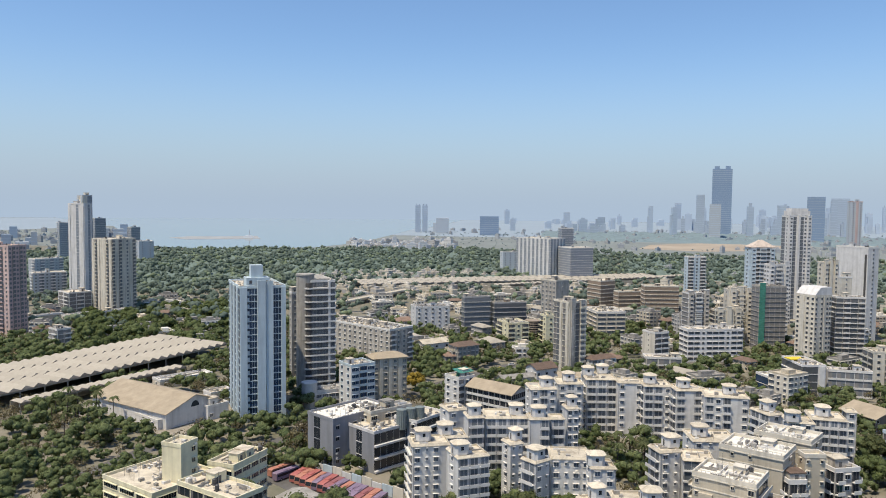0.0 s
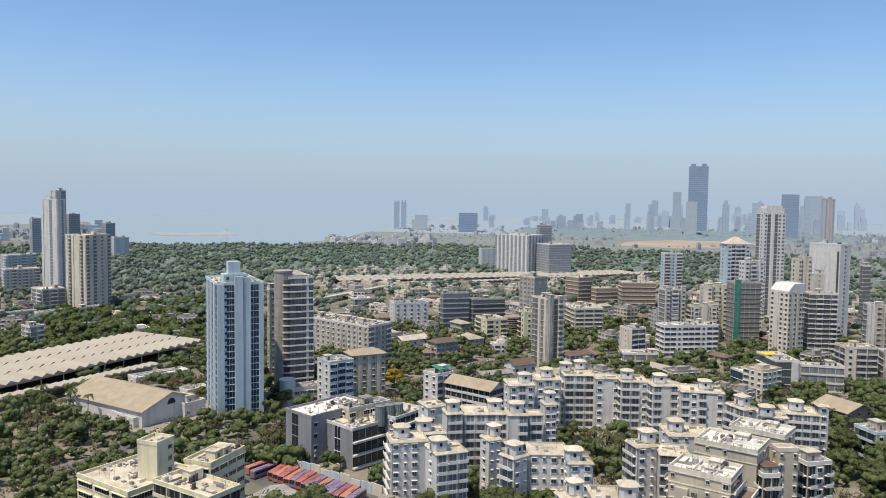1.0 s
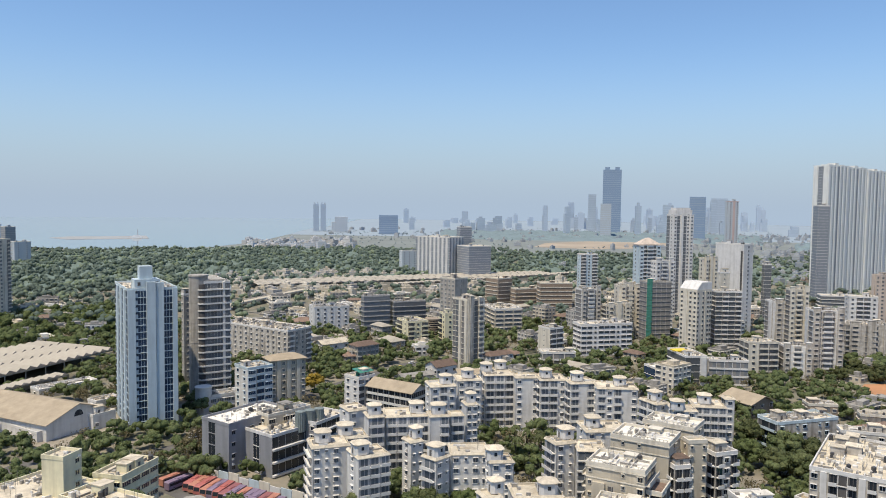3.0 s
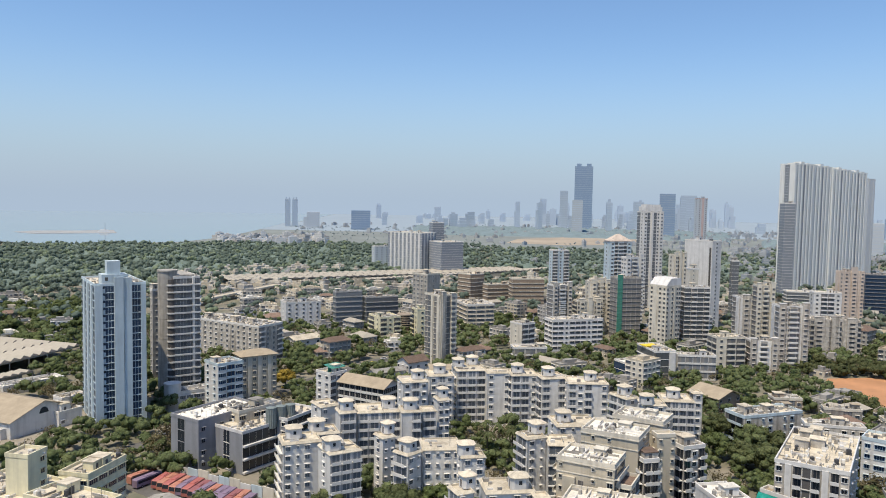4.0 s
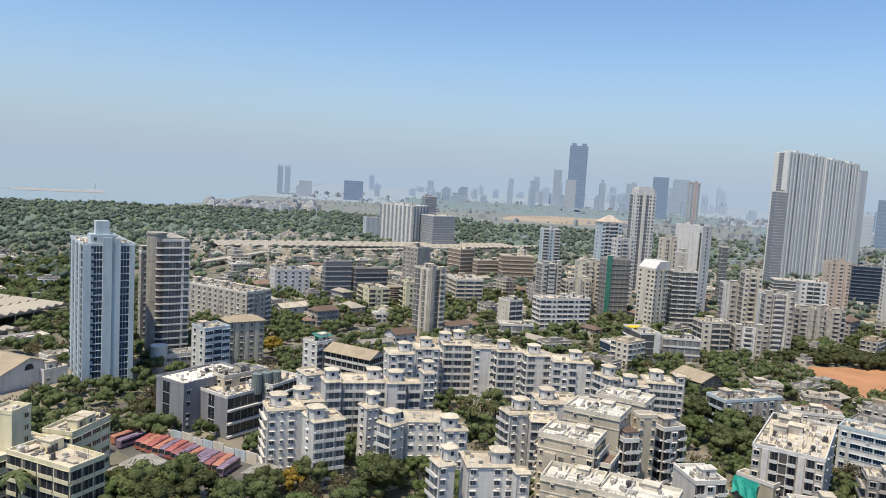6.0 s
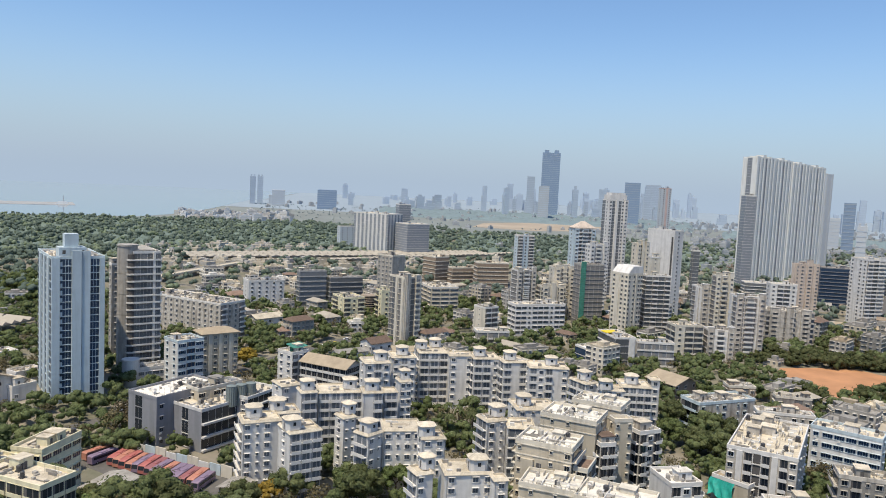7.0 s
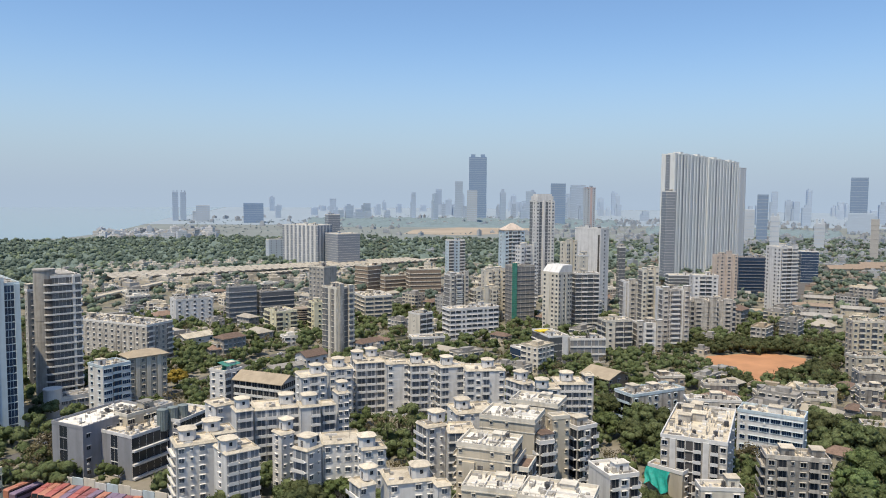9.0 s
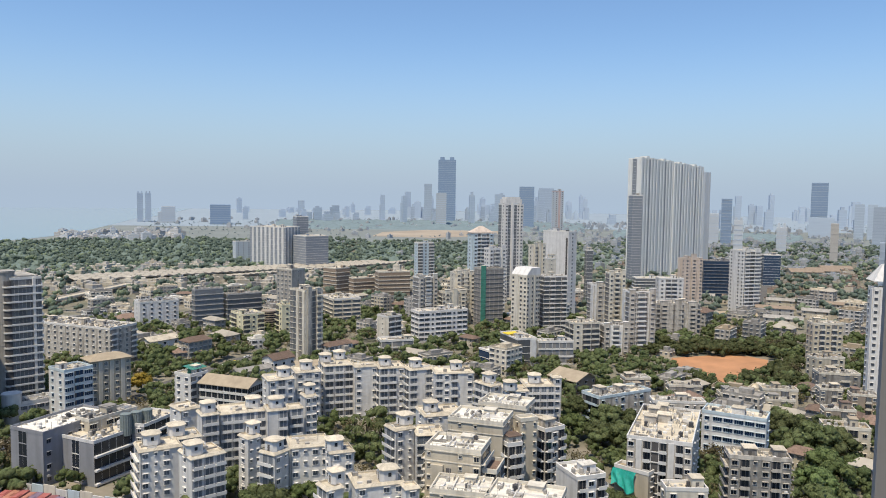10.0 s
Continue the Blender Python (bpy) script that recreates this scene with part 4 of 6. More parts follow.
white_block(69.8, 232.5, 13.3, 7.3, 7.5, 22.0, A="ws", B="b", heads=((0.9, 0.7),))
white_block(76.1, 229.0, -10.9, 9.2, 10.3, 21.0, A="tt", B="", heads=())
white_block(84.3, 244.9, -2.5, 15.2, 12.3, 22.0, A="ws.w", B="w", heads=((0.25, 0.5),))
white_block(123.7, 276.6, 17.9, 6.3, 10.4, 22.0, A="w", B="bb", heads=((0.7, 0.6),))
white_block(126.6, 267.9, -11.8, 9.2, 8.6, 22.0, A="bw", B="w", heads=((0.2, 0.2),))
white_block(137.5, 272.6, -14.8, 12.2, 11.8, 22.0, A="bbbb", B="b", heads=((0.4, 0.5),))
white_block(153.8, 278.8, -9.4, 3.8, 4.7, 23.0, A="w", B="b", heads=())
white_block(38.4, 190.0, 15.6, 4.8, 6.1, 22.0, A="w.", B="b", heads=((0.95, 0.6),))
white_block(46.1, 189.6, -1.7, 13.4, 10.2, 22.0, A="w.ww", B="", heads=((0.7, 0.3),))
white_block(58.4, 184.4, 1.9, 3.8, 3.9, 22.0, A="w", B="", heads=())

# ---- beige towers in front ----
BLAB = "weathered beige apartment block with bright white terrace"


def beige_block(x, y, yaw, w, d, h, A="w", B="s...s.w"):
    """Tall beige block: mouldings, a strip coloured as a shaded slot, a stepped stained wing with balconies."""
    root = block(BLAB, x, y, yaw, w, d, h, A=A, B=B, wall=BEIGE, roof=WROOF, trim=CREAM, tanks=2, heads=0, fh=3.0)
    # slot is a raised strip; its depth is only shade in the colour
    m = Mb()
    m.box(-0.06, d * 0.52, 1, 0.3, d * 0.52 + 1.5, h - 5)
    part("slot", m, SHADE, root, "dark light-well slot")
    for z, k in ((h - 3.4, 0.14), (h - 0.5, 0.3)):
        m = Mb()
        m.box(-k, -k, z, w + 0.1, d + 0.1, z + 0.3)
        part("moulding", m, CREAM, root)
    m = Mb()
    m.box(-0.9, d * 0.52 + 2.2, 0, 0.2, d * 0.88, h - 4.2)
    part("projecting_bay", m, BEIGE, root)
    wing(root, w * 0.15, -4.2, 0, w * 0.8, 4.0, h - 5.5, "bo", "b", wall=WORN, roof=TILE, trim=CREAM, fh=3.0)
    m = Mb()
    m.box(w * 0.72, d * 0.3, h + 0.1, w * 0.95, d * 0.5, h + 1.5)
    m.box(w * 0.70, d * 0.28, h + 1.5, w * 0.97, d * 0.52, h + 1.62)
    part("stair_head", m, CREAM, root)
    m = Mb()
    m.box(w * 0.1, d * 0.62, h + 0.1, w * 0.9, d * 0.62 + 0.2, h + 0.9)
    m.box(w * 0.45, 0.4, h + 0.1, w * 0.45 + 0.2, d * 0.62, h + 0.75)
    part("divider", m, TRIM, root)
    m = Mb()
    for k in range(int(d / 1.2)):
        m.box(-0.1, 0.4 + k * 1.2, h + 1.0, 0.1, 0.55 + k * 1.2, h + 1.6)
    m.box(-0.1, 0, h + 1.6, 0.1, d, h + 1.72)
    part("railing", m, CREAM, root)
    return root


beige_block(110.1, 217.9, 48.2, 11.8, 16.5, 30.0, A="w", B="s.s....")
beige_block(95.5, 204.1, 51.4, 13.6, 17.6, 30.0, A="w", B=".s.s...")
beige_block(79.0, 182.7, 53.1, 12.2, 15.9, 30.0, A="b", B="s...s.w")
beige_block(75.5, 170.0, 57.0, 11.2, 15.0, 23.4, A="w", B=".s..s.s")
beige_block(88.9, 157.3, 51.5, 13.2, 18.6, 23.4, A="b", B="s.w..s.")
block("beige stair tower with a dark slot", 104.1, 209.2, 0.5, 6.0, 4.0, 29.0, A="s.s", B="s", wall=BEIGE, trim=CREAM, tanks=0, heads=0)
block("grey weathered apartment block with stained walls", 114.3, 211.6, 12.1, 8.2, 8.2, 24.0, A="bwb", B="wb", wall=WORN, tanks=3, fh=3.0)
block("brown inner block with brick-red terrace sheds", 96.6, 202.2, 4.5, 5.0, 5.0, 24.0, A="bb", B="b", wall=WORN, roof=TILE, tanks=2)

# ---- right foreground ----
block("small white apartment block with white terrace", 108.1, 180.6, 0.6, 9.4, 12.0, 20.0, A="bwb", B="", wall=WHITE, roof=WROOF, fh=3.0)
block("large stained white apartment block with cluttered terrace", 151.0, 184.8, 47.5, 39.4, 19.8, 24.0, A="wsw", B="wpbobpbw", wall=WORN, trim=WHITE, roof=ROOF, tanks=8, heads=4, fh=3.1)
block("white school building with blue window bands", 205.5, 211.3, 40.1, 10.7, 22.8, 19.0, A="w", B="wWWWWW", wall=WHITE, trim=ICE, glass=BLUEG, roof=ROOF, tanks=5, heads=1, fh=3.4)
block("long low white building with cream terrace", 173.1, 272.4, 9.6, 29.9, 11.8, 14.0, A="w.sw.sw.", B="b", wall=WORN, trim=ICE, roof=ROOF, tanks=5, heads=2)
block("cream roofed linking wing of a school", 192.0, 261.0, -24.3, 22.0, 7.1, 14.0, A="wsw.wsw", B="w", wall=WORN, roof=ROOF, tanks=3, heads=2)
block("grey stained apartment block with sunshades", 159.1, 177.5, -29.9, 17.7, 8.5, 22.0, A="wbswbw", B="b", wall=DIRTY, trim=WORN, tanks=6, heads=2, fh=3.0)
tb = block("old house with tan roof and torn green tarpaulin", 139.4, 190.5, 28.3, 4.7, 11.7, 14.0, A="w", B="...", wall=BEIGE, roof=TAN, tanks=0, heads=0, name="house")
m = Mb()
NX, NZ = 14, 9
vs = []
for back in (0.0, 0.06):
    for k in range(NZ):
        for q in range(NX):
            u, v = q / (NX - 1), k / (NZ - 1)
            vs.append((-0.5 - v * 1.6 - 0.35 * math.sin(u * 17 + v * 3) * (0.3 + v) + back, 4 + 8 * u + 0.4 * math.sin(v * 5), 13.9 - v * (5.5 + 1.3 * math.sin(u * 6))))
n1 = NX * NZ
m.add(vs, [(k * NX + q, k * NX + q + 1, (k + 1) * NX + q + 1, (k + 1) * NX + q) for k in range(NZ - 1) for q in range(NX - 1)]
      + [(n1 + (k + 1) * NX + q, n1 + (k + 1) * NX + q + 1, n1 + k * NX + q + 1, n1 + k * NX + q) for k in range(NZ - 1) for q in range(NX - 1)])
part("tarpaulin", m, TARP, tb, "green tarpaulin hanging down the wall")
block("low white terrace house among taller blocks", 137.4, 178.9, -21.0, 12.3, 6.1, 14.0, A="w.w", B="w", wall=CREAM, tanks=2, name="house")
hall("large hall with brown hipped roof", 193.5, 327.1, 20.4, 15.7, 16.1, 7.0, 3.2, TAN, wallm=BROWN, along="y", name="hall", over=2.0)
block("white podium building with black glass front", 189.7, 387.8, -0.6, 12.4, 24.2, 17.0, A="ggp", B="tttt", wall=WHITE, name="office_building", fh=3.4)
block("white three-storey wing with deep windows", 205.5, 392.0, -14.2, 21.4, 7.4, 14.0, A="lllll", B="", wall=WHITE, name="office_building", fh=3.5, tanks=4)
block("dark green glazed low building with white roof", 177.1, 388.3, 11.5, 18.5, 18.5, 9.0, A="gggg", B="gggg", wall=GREYW, glass=BLUEG, roof=WROOF, name="office_building")
yt = tagged(new("awning", (lambda b: (b.box(0, 0, 0, 9, 6, 0.5), b.mesh("awning", [YTARP]))[1])(Mb())), "bright yellow tarpaulin awning on a terrace", "awning")
yt.matrix_basis = pose(189.4, 399.7, 18.0, 0, 0, 10)
block("cream apartment block with curved balconies", 237.6, 406.2, -4.8, 17.9, 12.6, 21.0, A="wbb", B="bb", wall=CREAM, trim=CREAM)
block("white residential tower with tall pilasters", 277.0, 447.2, -6.3, 22.0, 11.0, 39.5, A="popwopop", B="op", name="tower", wall=WORN, trim=WHITE, bays=((0.08, 0.2, 1.3, 2.4, "w"), (0.42, 0.16, 1.0, 3.2, ""), (0.72, 0.2, 1.3, 2.0, "w")))
block("white grey residential tower with stained ribs", 281.9, 412.2, -13.4, 17.7, 12.4, 38.6, A="powgopw", B="po", name="tower", wall=WORN, trim=WHITE, bays=((0.0, 0.22, 1.2, 2.2, "w"), (0.36, 0.26, 0.6, 0.6, "b"), (0.78, 0.22, 1.2, 2.8, "w")))
block("dark stained low block between towers", 258.3, 403.7, -14.6, 15.5, 9.4, 19.0, A="opopo", B="o", wall=WORN, bays=((0.0, 0.22, 1.2, 2.2, "w"), (0.36, 0.26, 0.6, 0.6, "b"), (0.78, 0.22, 1.2, 2.8, "w")))
block("cream tower with colonnaded crown", 282.3, 436.7, -11.9, 11.1, 7.9, 48.5, A="pop", B="o", name="tower", wall=CREAM, trim=CREAM, joined=True, bays=((0.0, 0.22, 1.2, 2.2, "w"), (0.36, 0.26, 0.6, 0.6, "b"), (0.78, 0.22, 1.2, 2.8, "w")))
block("stained grey apartment block with balconies", 326.5, 443.7, -21.4, 31.3, 15.7, 25.0, A="bopobpob", B="o", wall=WORN, trim=WORN, bays=((0.08, 0.2, 1.3, 2.4, "w"), (0.42, 0.16, 1.0, 3.2, ""), (0.72, 0.2, 1.3, 2.0, "w")))
block("pale cream residential tower with small windows", 433.5, 549.6, -3.8, 17.6, 11.3, 46.5, A="wpwwpw", B="pw", name="tower", wall=PEACH, trim=PEACH, joined=True, bays=((0.0, 0.2, 0.9, 1.0, "w"), (0.36, 0.28, 1.1, 4.5, "w"), (0.8, 0.2, 0.9, 1.0, "w")))
block("dark blue glass office block", 496.7, 601.4, -21.6, 28.3, 14.1, 39.5, A="tttttt", B="t", name="office_building", wall=SLATE, glass=BLUEP, trim=SLATE, joined=True)
block("white and cream residential tower with balcony stack", 473.8, 521.0, -3.3, 17.3, 19.6, 55.0, A="bbb", B="w.ww", name="tower", wall=WHITE, joined=True, bays=((0.05, 0.25, 0.8, 2.0, "b"), (0.62, 0.3, 0.8, 2.6, "b")))
block("grey office tower behind a white tower", 654.5, 688.6, -27.0, 19.0, 13.2, 36.0, A="gg", B="g", name="office_building", wall=SLATE, glass=BLUEP, joined=True)
block("white low building with small dome sheds", 380.7, 514.6, -18.5, 20.2, 10.2, 34.0, A="wbbw", B="w", wall=WHITE, joined=True)
block("wide cream podium below an apartment slab", 456.5, 657.0, -19.8, 55.4, 14.5, 17.0, A="ttttt", B="t", wall=WHITE, joined=True)
block("stained beige apartment block", 359.4, 336.4, -24.4, 17.2, 9.8, 27.0, A="wbwbw", B="ww", wall=BEIGE, trim=CREAM, fh=3.0)
et = block("slender white tower with pointed roof", 317.9, 263.1, -32.4, 7.6, 7.9, 58.2, A="wpw", B="wp", name="tower", wall=WHITE, heads=0, tanks=0)
m = Mb()
m.prism([(0, 0), (12, 0), (12, 12), (0, 12)], 62, 70, 0, [(5, 5), (7, 5), (7, 7), (5, 7)])
part("spire", m, WHITE, et)
HL = "low old house with cream terrace and sheds"
for pk in ((331.1, 306.6, -14.2, 16.4, 10.0, 14.0), (314.6, 289.4, -27.9, 20.3, 9.9, 11.0), (291.9, 267.4, -29.5, 10.1, 6.6, 10.0),
           (267.8, 278.7, -27.4, 16.3, 6.5, 9.0), (260.0, 267.9, -21.6, 13.2, 4.6, 7.0), (228.1, 297.6, -22.5, 15.8, 5.3, 9.0),
           (247.4, 284.2, -21.5, 11.0, 5.6, 7.0), (239.4, 216.8, -35.8, 16.6, 8.3, 12.0), (262.3, 237.4, -31.4, 12.4, 6.4, 11.0),
           (217.7, 319.0, -13.3, 13.2, 8.1, 8.0), (207.3, 305.3, -11.7, 10.5, 6.5, 7.0), (297.8, 254.9, -32.9, 11.4, 6.9, 10.0)):
    block(HL, *pk, A="w.bw", B="ww", wall=RNG.choice([BROWN, WORN, DIRTY, BEIGE]), roof=RNG.choice([ROOF, GROOF, TAN, TILE]), trim=CREAM, name="house", group="low houses by the sports ground", tanks=3)

# ---- yellow depot offices ----
block("pale yellow depot office with deep window bays", -54.1, 190.0, 56.1, 10.5, 22.7, 22.0, A="lll", B="llll", wall=YELLOW, trim=YELLOW, roof=ROOF, tanks=4, heads=1, fh=3.4)
block("pale yellow depot office wing with ribbon windows", -63.2, 223.5, 68.0, 17.3, 9.8, 19.0, A="WWWW", B="W", wall=YELLOW, trim=YELLOW, roof=ROOF, tanks=1, heads=2, fh=3.4)
block("pale yellow stair tower of the depot", -76.2, 215.1, 69.0, 7.3, 7.1, 28.0, A=".w", B="", wall=YELLOW, trim=YELLOW, tanks=0, heads=0)
block("pale yellow low depot building with terrace", -81.1, 205.7, 54.9, 22.7, 25.1, 17.0, A="WW", B="WWW", wall=YELLOW, trim=YELLOW, roof=ROOF, tanks=2, heads=0)
hall("low grey corrugated depot shed", -46.4, 227.0, 61.9, 12.9, 10.0, 5.0, 1.2, GROOF, wallm=CONC, name="shed", along="x", wins="")
hall("low grey gate shed of the bus yard", -9.4, 227.2, 59.4, 8.2, 7.0, 4.0, 0.6, GROOF, wallm=CONC, name="shed", along="x", wins="")

# ---- railway station ----
hall("warehouse with tan pitched roof and arched gable window", -120.4, 321.9, 57.4, 31.1, 54.5, 7.0, 5.5, TAN, along="y", name="warehouse", wins="", arch=True)
whx, why, whyaw, whw, whd, whh = -120.4, 321.9, 57.4, 31.1, 54.5, 7.0
take(whx, why, whyaw, whw, whd, 10)
wc, wsn = math.cos(radians(whyaw)), math.sin(radians(whyaw))
sheet("paved_yard", [(whx + u * wc - v * wsn, why + u * wsn + v * wc) for u, v in ((-9, -11), (whw + 11, -11), (whw + 14, whd + 9), (-9, whd + 9))], 0.08, mat("dusty_concrete_paving", (0.34, 0.30, 0.24), vary=0.2, scale=0.1), "dusty pale paving round a warehouse", "yard")
block("low white lean-to along a warehouse", -123.9, 321.5, 50.6, 6.9, 47.8, 3.6, A="w", B="w.w.w", wall=WHITE, roof=WROOF, name="annexe", tanks=1, heads=0)
block("low pale shed with a dusty flat roof near the railway", -150.0, 393.1, 43.4, 29.9, 10.2, 4.0, A="w.w.w", B="w", wall=CREAM, roof=WROOF, name="shed", tanks=2, heads=0)
block("low white workshop beside a tower", -115.1, 368.2, 45.9, 12.4, 7.9, 4.0, A="w.w", B="w", wall=WHITE, roof=ROOF, name="shed", tanks=1, heads=0)
block("white annexe beside a warehouse", -106.7, 336.8, 50.6, 10.9, 10.6, 6.0, A="w.w", B="w", wall=WHITE, name="annexe")

def along(p, q, u, off=0.0):
    """A point at u metres from p towards q, off metres to the left of the line."""
    dx, dy = q[0] - p[0], q[1] - p[1]
    ln = math.hypot(dx, dy)
    return p[0] + dx / ln * u - dy / ln * off, p[1] + dy / ln * u + dx / ln * off


def saw_shed(label, p, q, width, eave, ridge, bays):
    """A station shed from p to q, roofed by a row of small cross gables with dark glazed ends."""
    ln = math.hypot(q[0] - p[0], q[1] - p[1])
    yaw = math.degrees(math.atan2(q[1] - p[1], q[0] - p[0]))
    root = thing("railway_shed", p[0], p[1], yaw, label, "shed")
    take(p[0], p[1], yaw, ln, width, 3)
    b = ln / bays
    rows = max(1, round(width / 20))
    half = width / rows
    pm = Mb()
    pm.add([(0, -0.5, eave), (b, -0.5, eave), (b, half - 0.4, eave), (0, half - 0.4, eave), (b / 2, 0.6, ridge), (b / 2, half - 1.5, ridge)],
           [(0, 1, 4), (1, 2, 5, 4), (2, 3, 5), (3, 0, 4, 5), (3, 2, 1, 0)])
    pm.m[0] = 1
    me = pm.mesh("roof_bay", [STROOF, SHADE])
    for k in range(bays):
        for r in range(rows):
            part("roof_bay", me, None, root, "", Matrix.Translation((k * b, r * half, 0)))
    for r in range(1, rows):
        m = Mb()
        m.box(0, half * r - 0.6, eave - 0.5, ln, half * r - 0.42, eave + 0.3)
        part("gutter", m, SHADE, root)
    m = Mb()
    m.box(0, width - 0.4, 0, ln, width, eave - 0.2)
    part("back_wall", m, BEIGE, root)
    m = Mb()
    m.box(0, 0.2, eave - 1.1, ln, 0.5, eave - 0.2)
    part("fascia", m, CONC, root)
    # far sheds: invented low wall that lightens the dark band under the eave
    if bays >= 40:
        m = Mb()
        m.box(0, -0.3, -0.3, ln, 0.1, eave - 2.0)
        part("platform_wall", m, BEIGE, root)
    cm = Mb()
    cm.box(-0.2, -0.2, 0, 0.2, 0.2, eave - 0.2)
    cme = cm.mesh("column", [CONC])
    for k in range(0, bays + 1, 2):
        part("column", cme, None, root, "", Matrix.Translation((min(k * b, ln - 0.3), 0.4, 0)))
    return root


STROOF = mat("dusty_sheet_roof", (0.41, 0.37, 0.305), vary=0.12, scale=0.15, spread=0.06)
saw_shed("long railway shed with serrated dusty sheet roof", (-217.5, 336.9), (-140.3, 485.9), 62, 7.5, 8.9, 26)
saw_shed("narrow railway platform canopy with sheet roof", (-196.3, 343.3), (-146.9, 425.1), 9, 5.5, 6.3, 20)
# raised railway platforms beyond the centre
for pa, pb, wd in (((-92.3, 850.0), (293.7, 972.4), 55), ((63.5, 856.3), (329.4, 1002.4), 12)):
    saw_shed("long railway platform roof beyond the offices", pa, pb, wd, 8, 9.2, 40)
for pa, pb, wd, z in (((-100.6, 701.0), (-33.3, 832.6), 12, 5.0), ((-273.5, 525.0), (-208.4, 604.1), 5, 5.0)):
    ln = math.hypot(pb[0] - pa[0], pb[1] - pa[1])
    root = thing("railway_viaduct", pa[0], pa[1], math.degrees(math.atan2(pb[1] - pa[1], pb[0] - pa[0])), "raised concrete walkway beside the railway", "viaduct")
    m = Mb()
    m.box(0, 0, z - 1, ln, wd, z)
    part("deck", m, BEIGE, root)
    for yy in (0, wd - 0.3):
        m = Mb()
        m.box(0, yy, z, ln, yy + 0.3, z + 1.0)
        part("parapet", m, CREAM, root)
    for k in range(int(ln / 15) + 1):
        m = Mb()
        m.box(k * 15 + 0.2, wd * 0.3, 0, k * 15 + 1.2, wd * 0.7, z - 1)
        part("pier", m, CONC, root)
    take(pa[0], pa[1], math.degrees(math.atan2(pb[1] - pa[1], pb[0] - pa[0])), ln, wd)

# ---- buses in the yard ----
BUSES = [mat("red_bus_paint", (0.46, 0.15, 0.13), rough=0.5, vary=0.15), mat("orange_red_bus_paint", (0.52, 0.23, 0.16), rough=0.5, vary=0.15),
         mat("purple_bus_paint", (0.27, 0.20, 0.28), rough=0.5, vary=0.15), mat("maroon_bus_paint", (0.33, 0.13, 0.13), rough=0.5, vary=0.15), mat("white_bus_paint", (0.7, 0.7, 0.74), rough=0.5, vary=0.1)]
TYRE = mat("black_tyre_rubber", (0.02, 0.02, 0.02), vary=0.2)


hub_ = Mb()
hub_.cyl(0, 0, -0.17, 0.17, 0.22, n=10)
hubm = hub_.mesh("hub", [TRIM])


def bus(x, y, yaw, paint, long=11.0):
    names = {"red_bus_paint": "dusty red coach", "orange_red_bus_paint": "faded orange-red coach", "purple_bus_paint": "purple coach", "maroon_bus_paint": "maroon coach", "white_bus_paint": "white coach"}
    root = thing("bus", x, y, yaw, names[paint.name] + " parked in the depot row", "bus", "parked buses", z=0.06)
    m = Mb()
    pr = [(0, 0.55), (long, 0.55), (long, 1.6), (long - 0.35, 3.0), (long - 0.7, 3.2), (0.4, 3.2), (0, 2.9)]
    n = len(pr)
    m.add([(a, -1.25, b) for a, b in pr] + [(a, 1.25, b) for a, b in pr], [tuple(range(n)), tuple(range(2 * n - 1, n - 1, -1))] + [((i + 1) % n, i, i + n, (i + 1) % n + n) for i in range(n)])
    part("body", m, paint, root)
    for sy in (-1.28, 1.24):
        m = Mb()
        m.box(0.6, sy, 1.75, long - 0.9, sy + 0.04, 2.65)
        part("side_window", m, DARKG, root)
    m = Mb()
    m.add([(long + 0.02, -1.1, 1.65), (long + 0.02, 1.1, 1.65), (long - 0.3, 1.1, 2.9), (long - 0.3, -1.1, 2.9), (long - 0.1, -1.1, 1.65), (long - 0.1, 1.1, 1.65), (long - 0.4, 1.1, 2.9), (long - 0.4, -1.1, 2.9)],
          [(0, 1, 2, 3), (7, 6, 5, 4), (0, 4, 5, 1), (1, 5, 6, 2), (2, 6, 7, 3), (3, 7, 4, 0)])
    part("windscreen", m, DARKG, root)
    m = Mb()
    m.box(long * 0.35, -0.8, 3.2, long * 0.6, 0.8, 3.42)
    part("roof_unit", m, paint, root)
    wm = Mb()
    wm.cyl(0, 0, -0.15, 0.15, 0.5, n=14)
    wme = wm.mesh("wheel", [TYRE])
    for wx in (2.2, long - 2.4):
        for wy in (-1.12, 1.12):
            wl2 = part("wheel", wme, None, root, "", pose(wx, wy, 0.5, 90, 0, 0))
            part("hub", hubm, None, wl2)
    return root


brng = random.Random(11)
p0, p1 = (-48.6, 270.8), (-17.6, 245.8)
ln = math.hypot(p1[0] - p0[0], p1[1] - p0[1])
byaw = 66.0
for k in range(14):
    q = along(p0, p1, ln * k / 13.5)
    bus(q[0] + brng.uniform(-0.3, 0.3), q[1] + brng.uniform(-0.8, 0.8), byaw + 180 + brng.uniform(-2, 2), BUSES[[0, 1, 0, 1, 2, 0, 3, 2, 1, 2, 2, 3, 1, 2][k]])
for q, yw, c in (((-62.2, 266.2), 50, 1), ((-59.5, 262.3), 52, 2)):
    bus(q[0], q[1], yw, BUSES[c])
take(-66, 222, 0, 52, 46, 0)
ws_ = along(p0, p1, -1.0, 3.4)
wl_ = thing("boundary_wall", ws_[0], ws_[1], math.degrees(math.atan2(p1[1] - p0[1], p1[0] - p0[0])), "pale boundary wall with faded billboards", "wall")
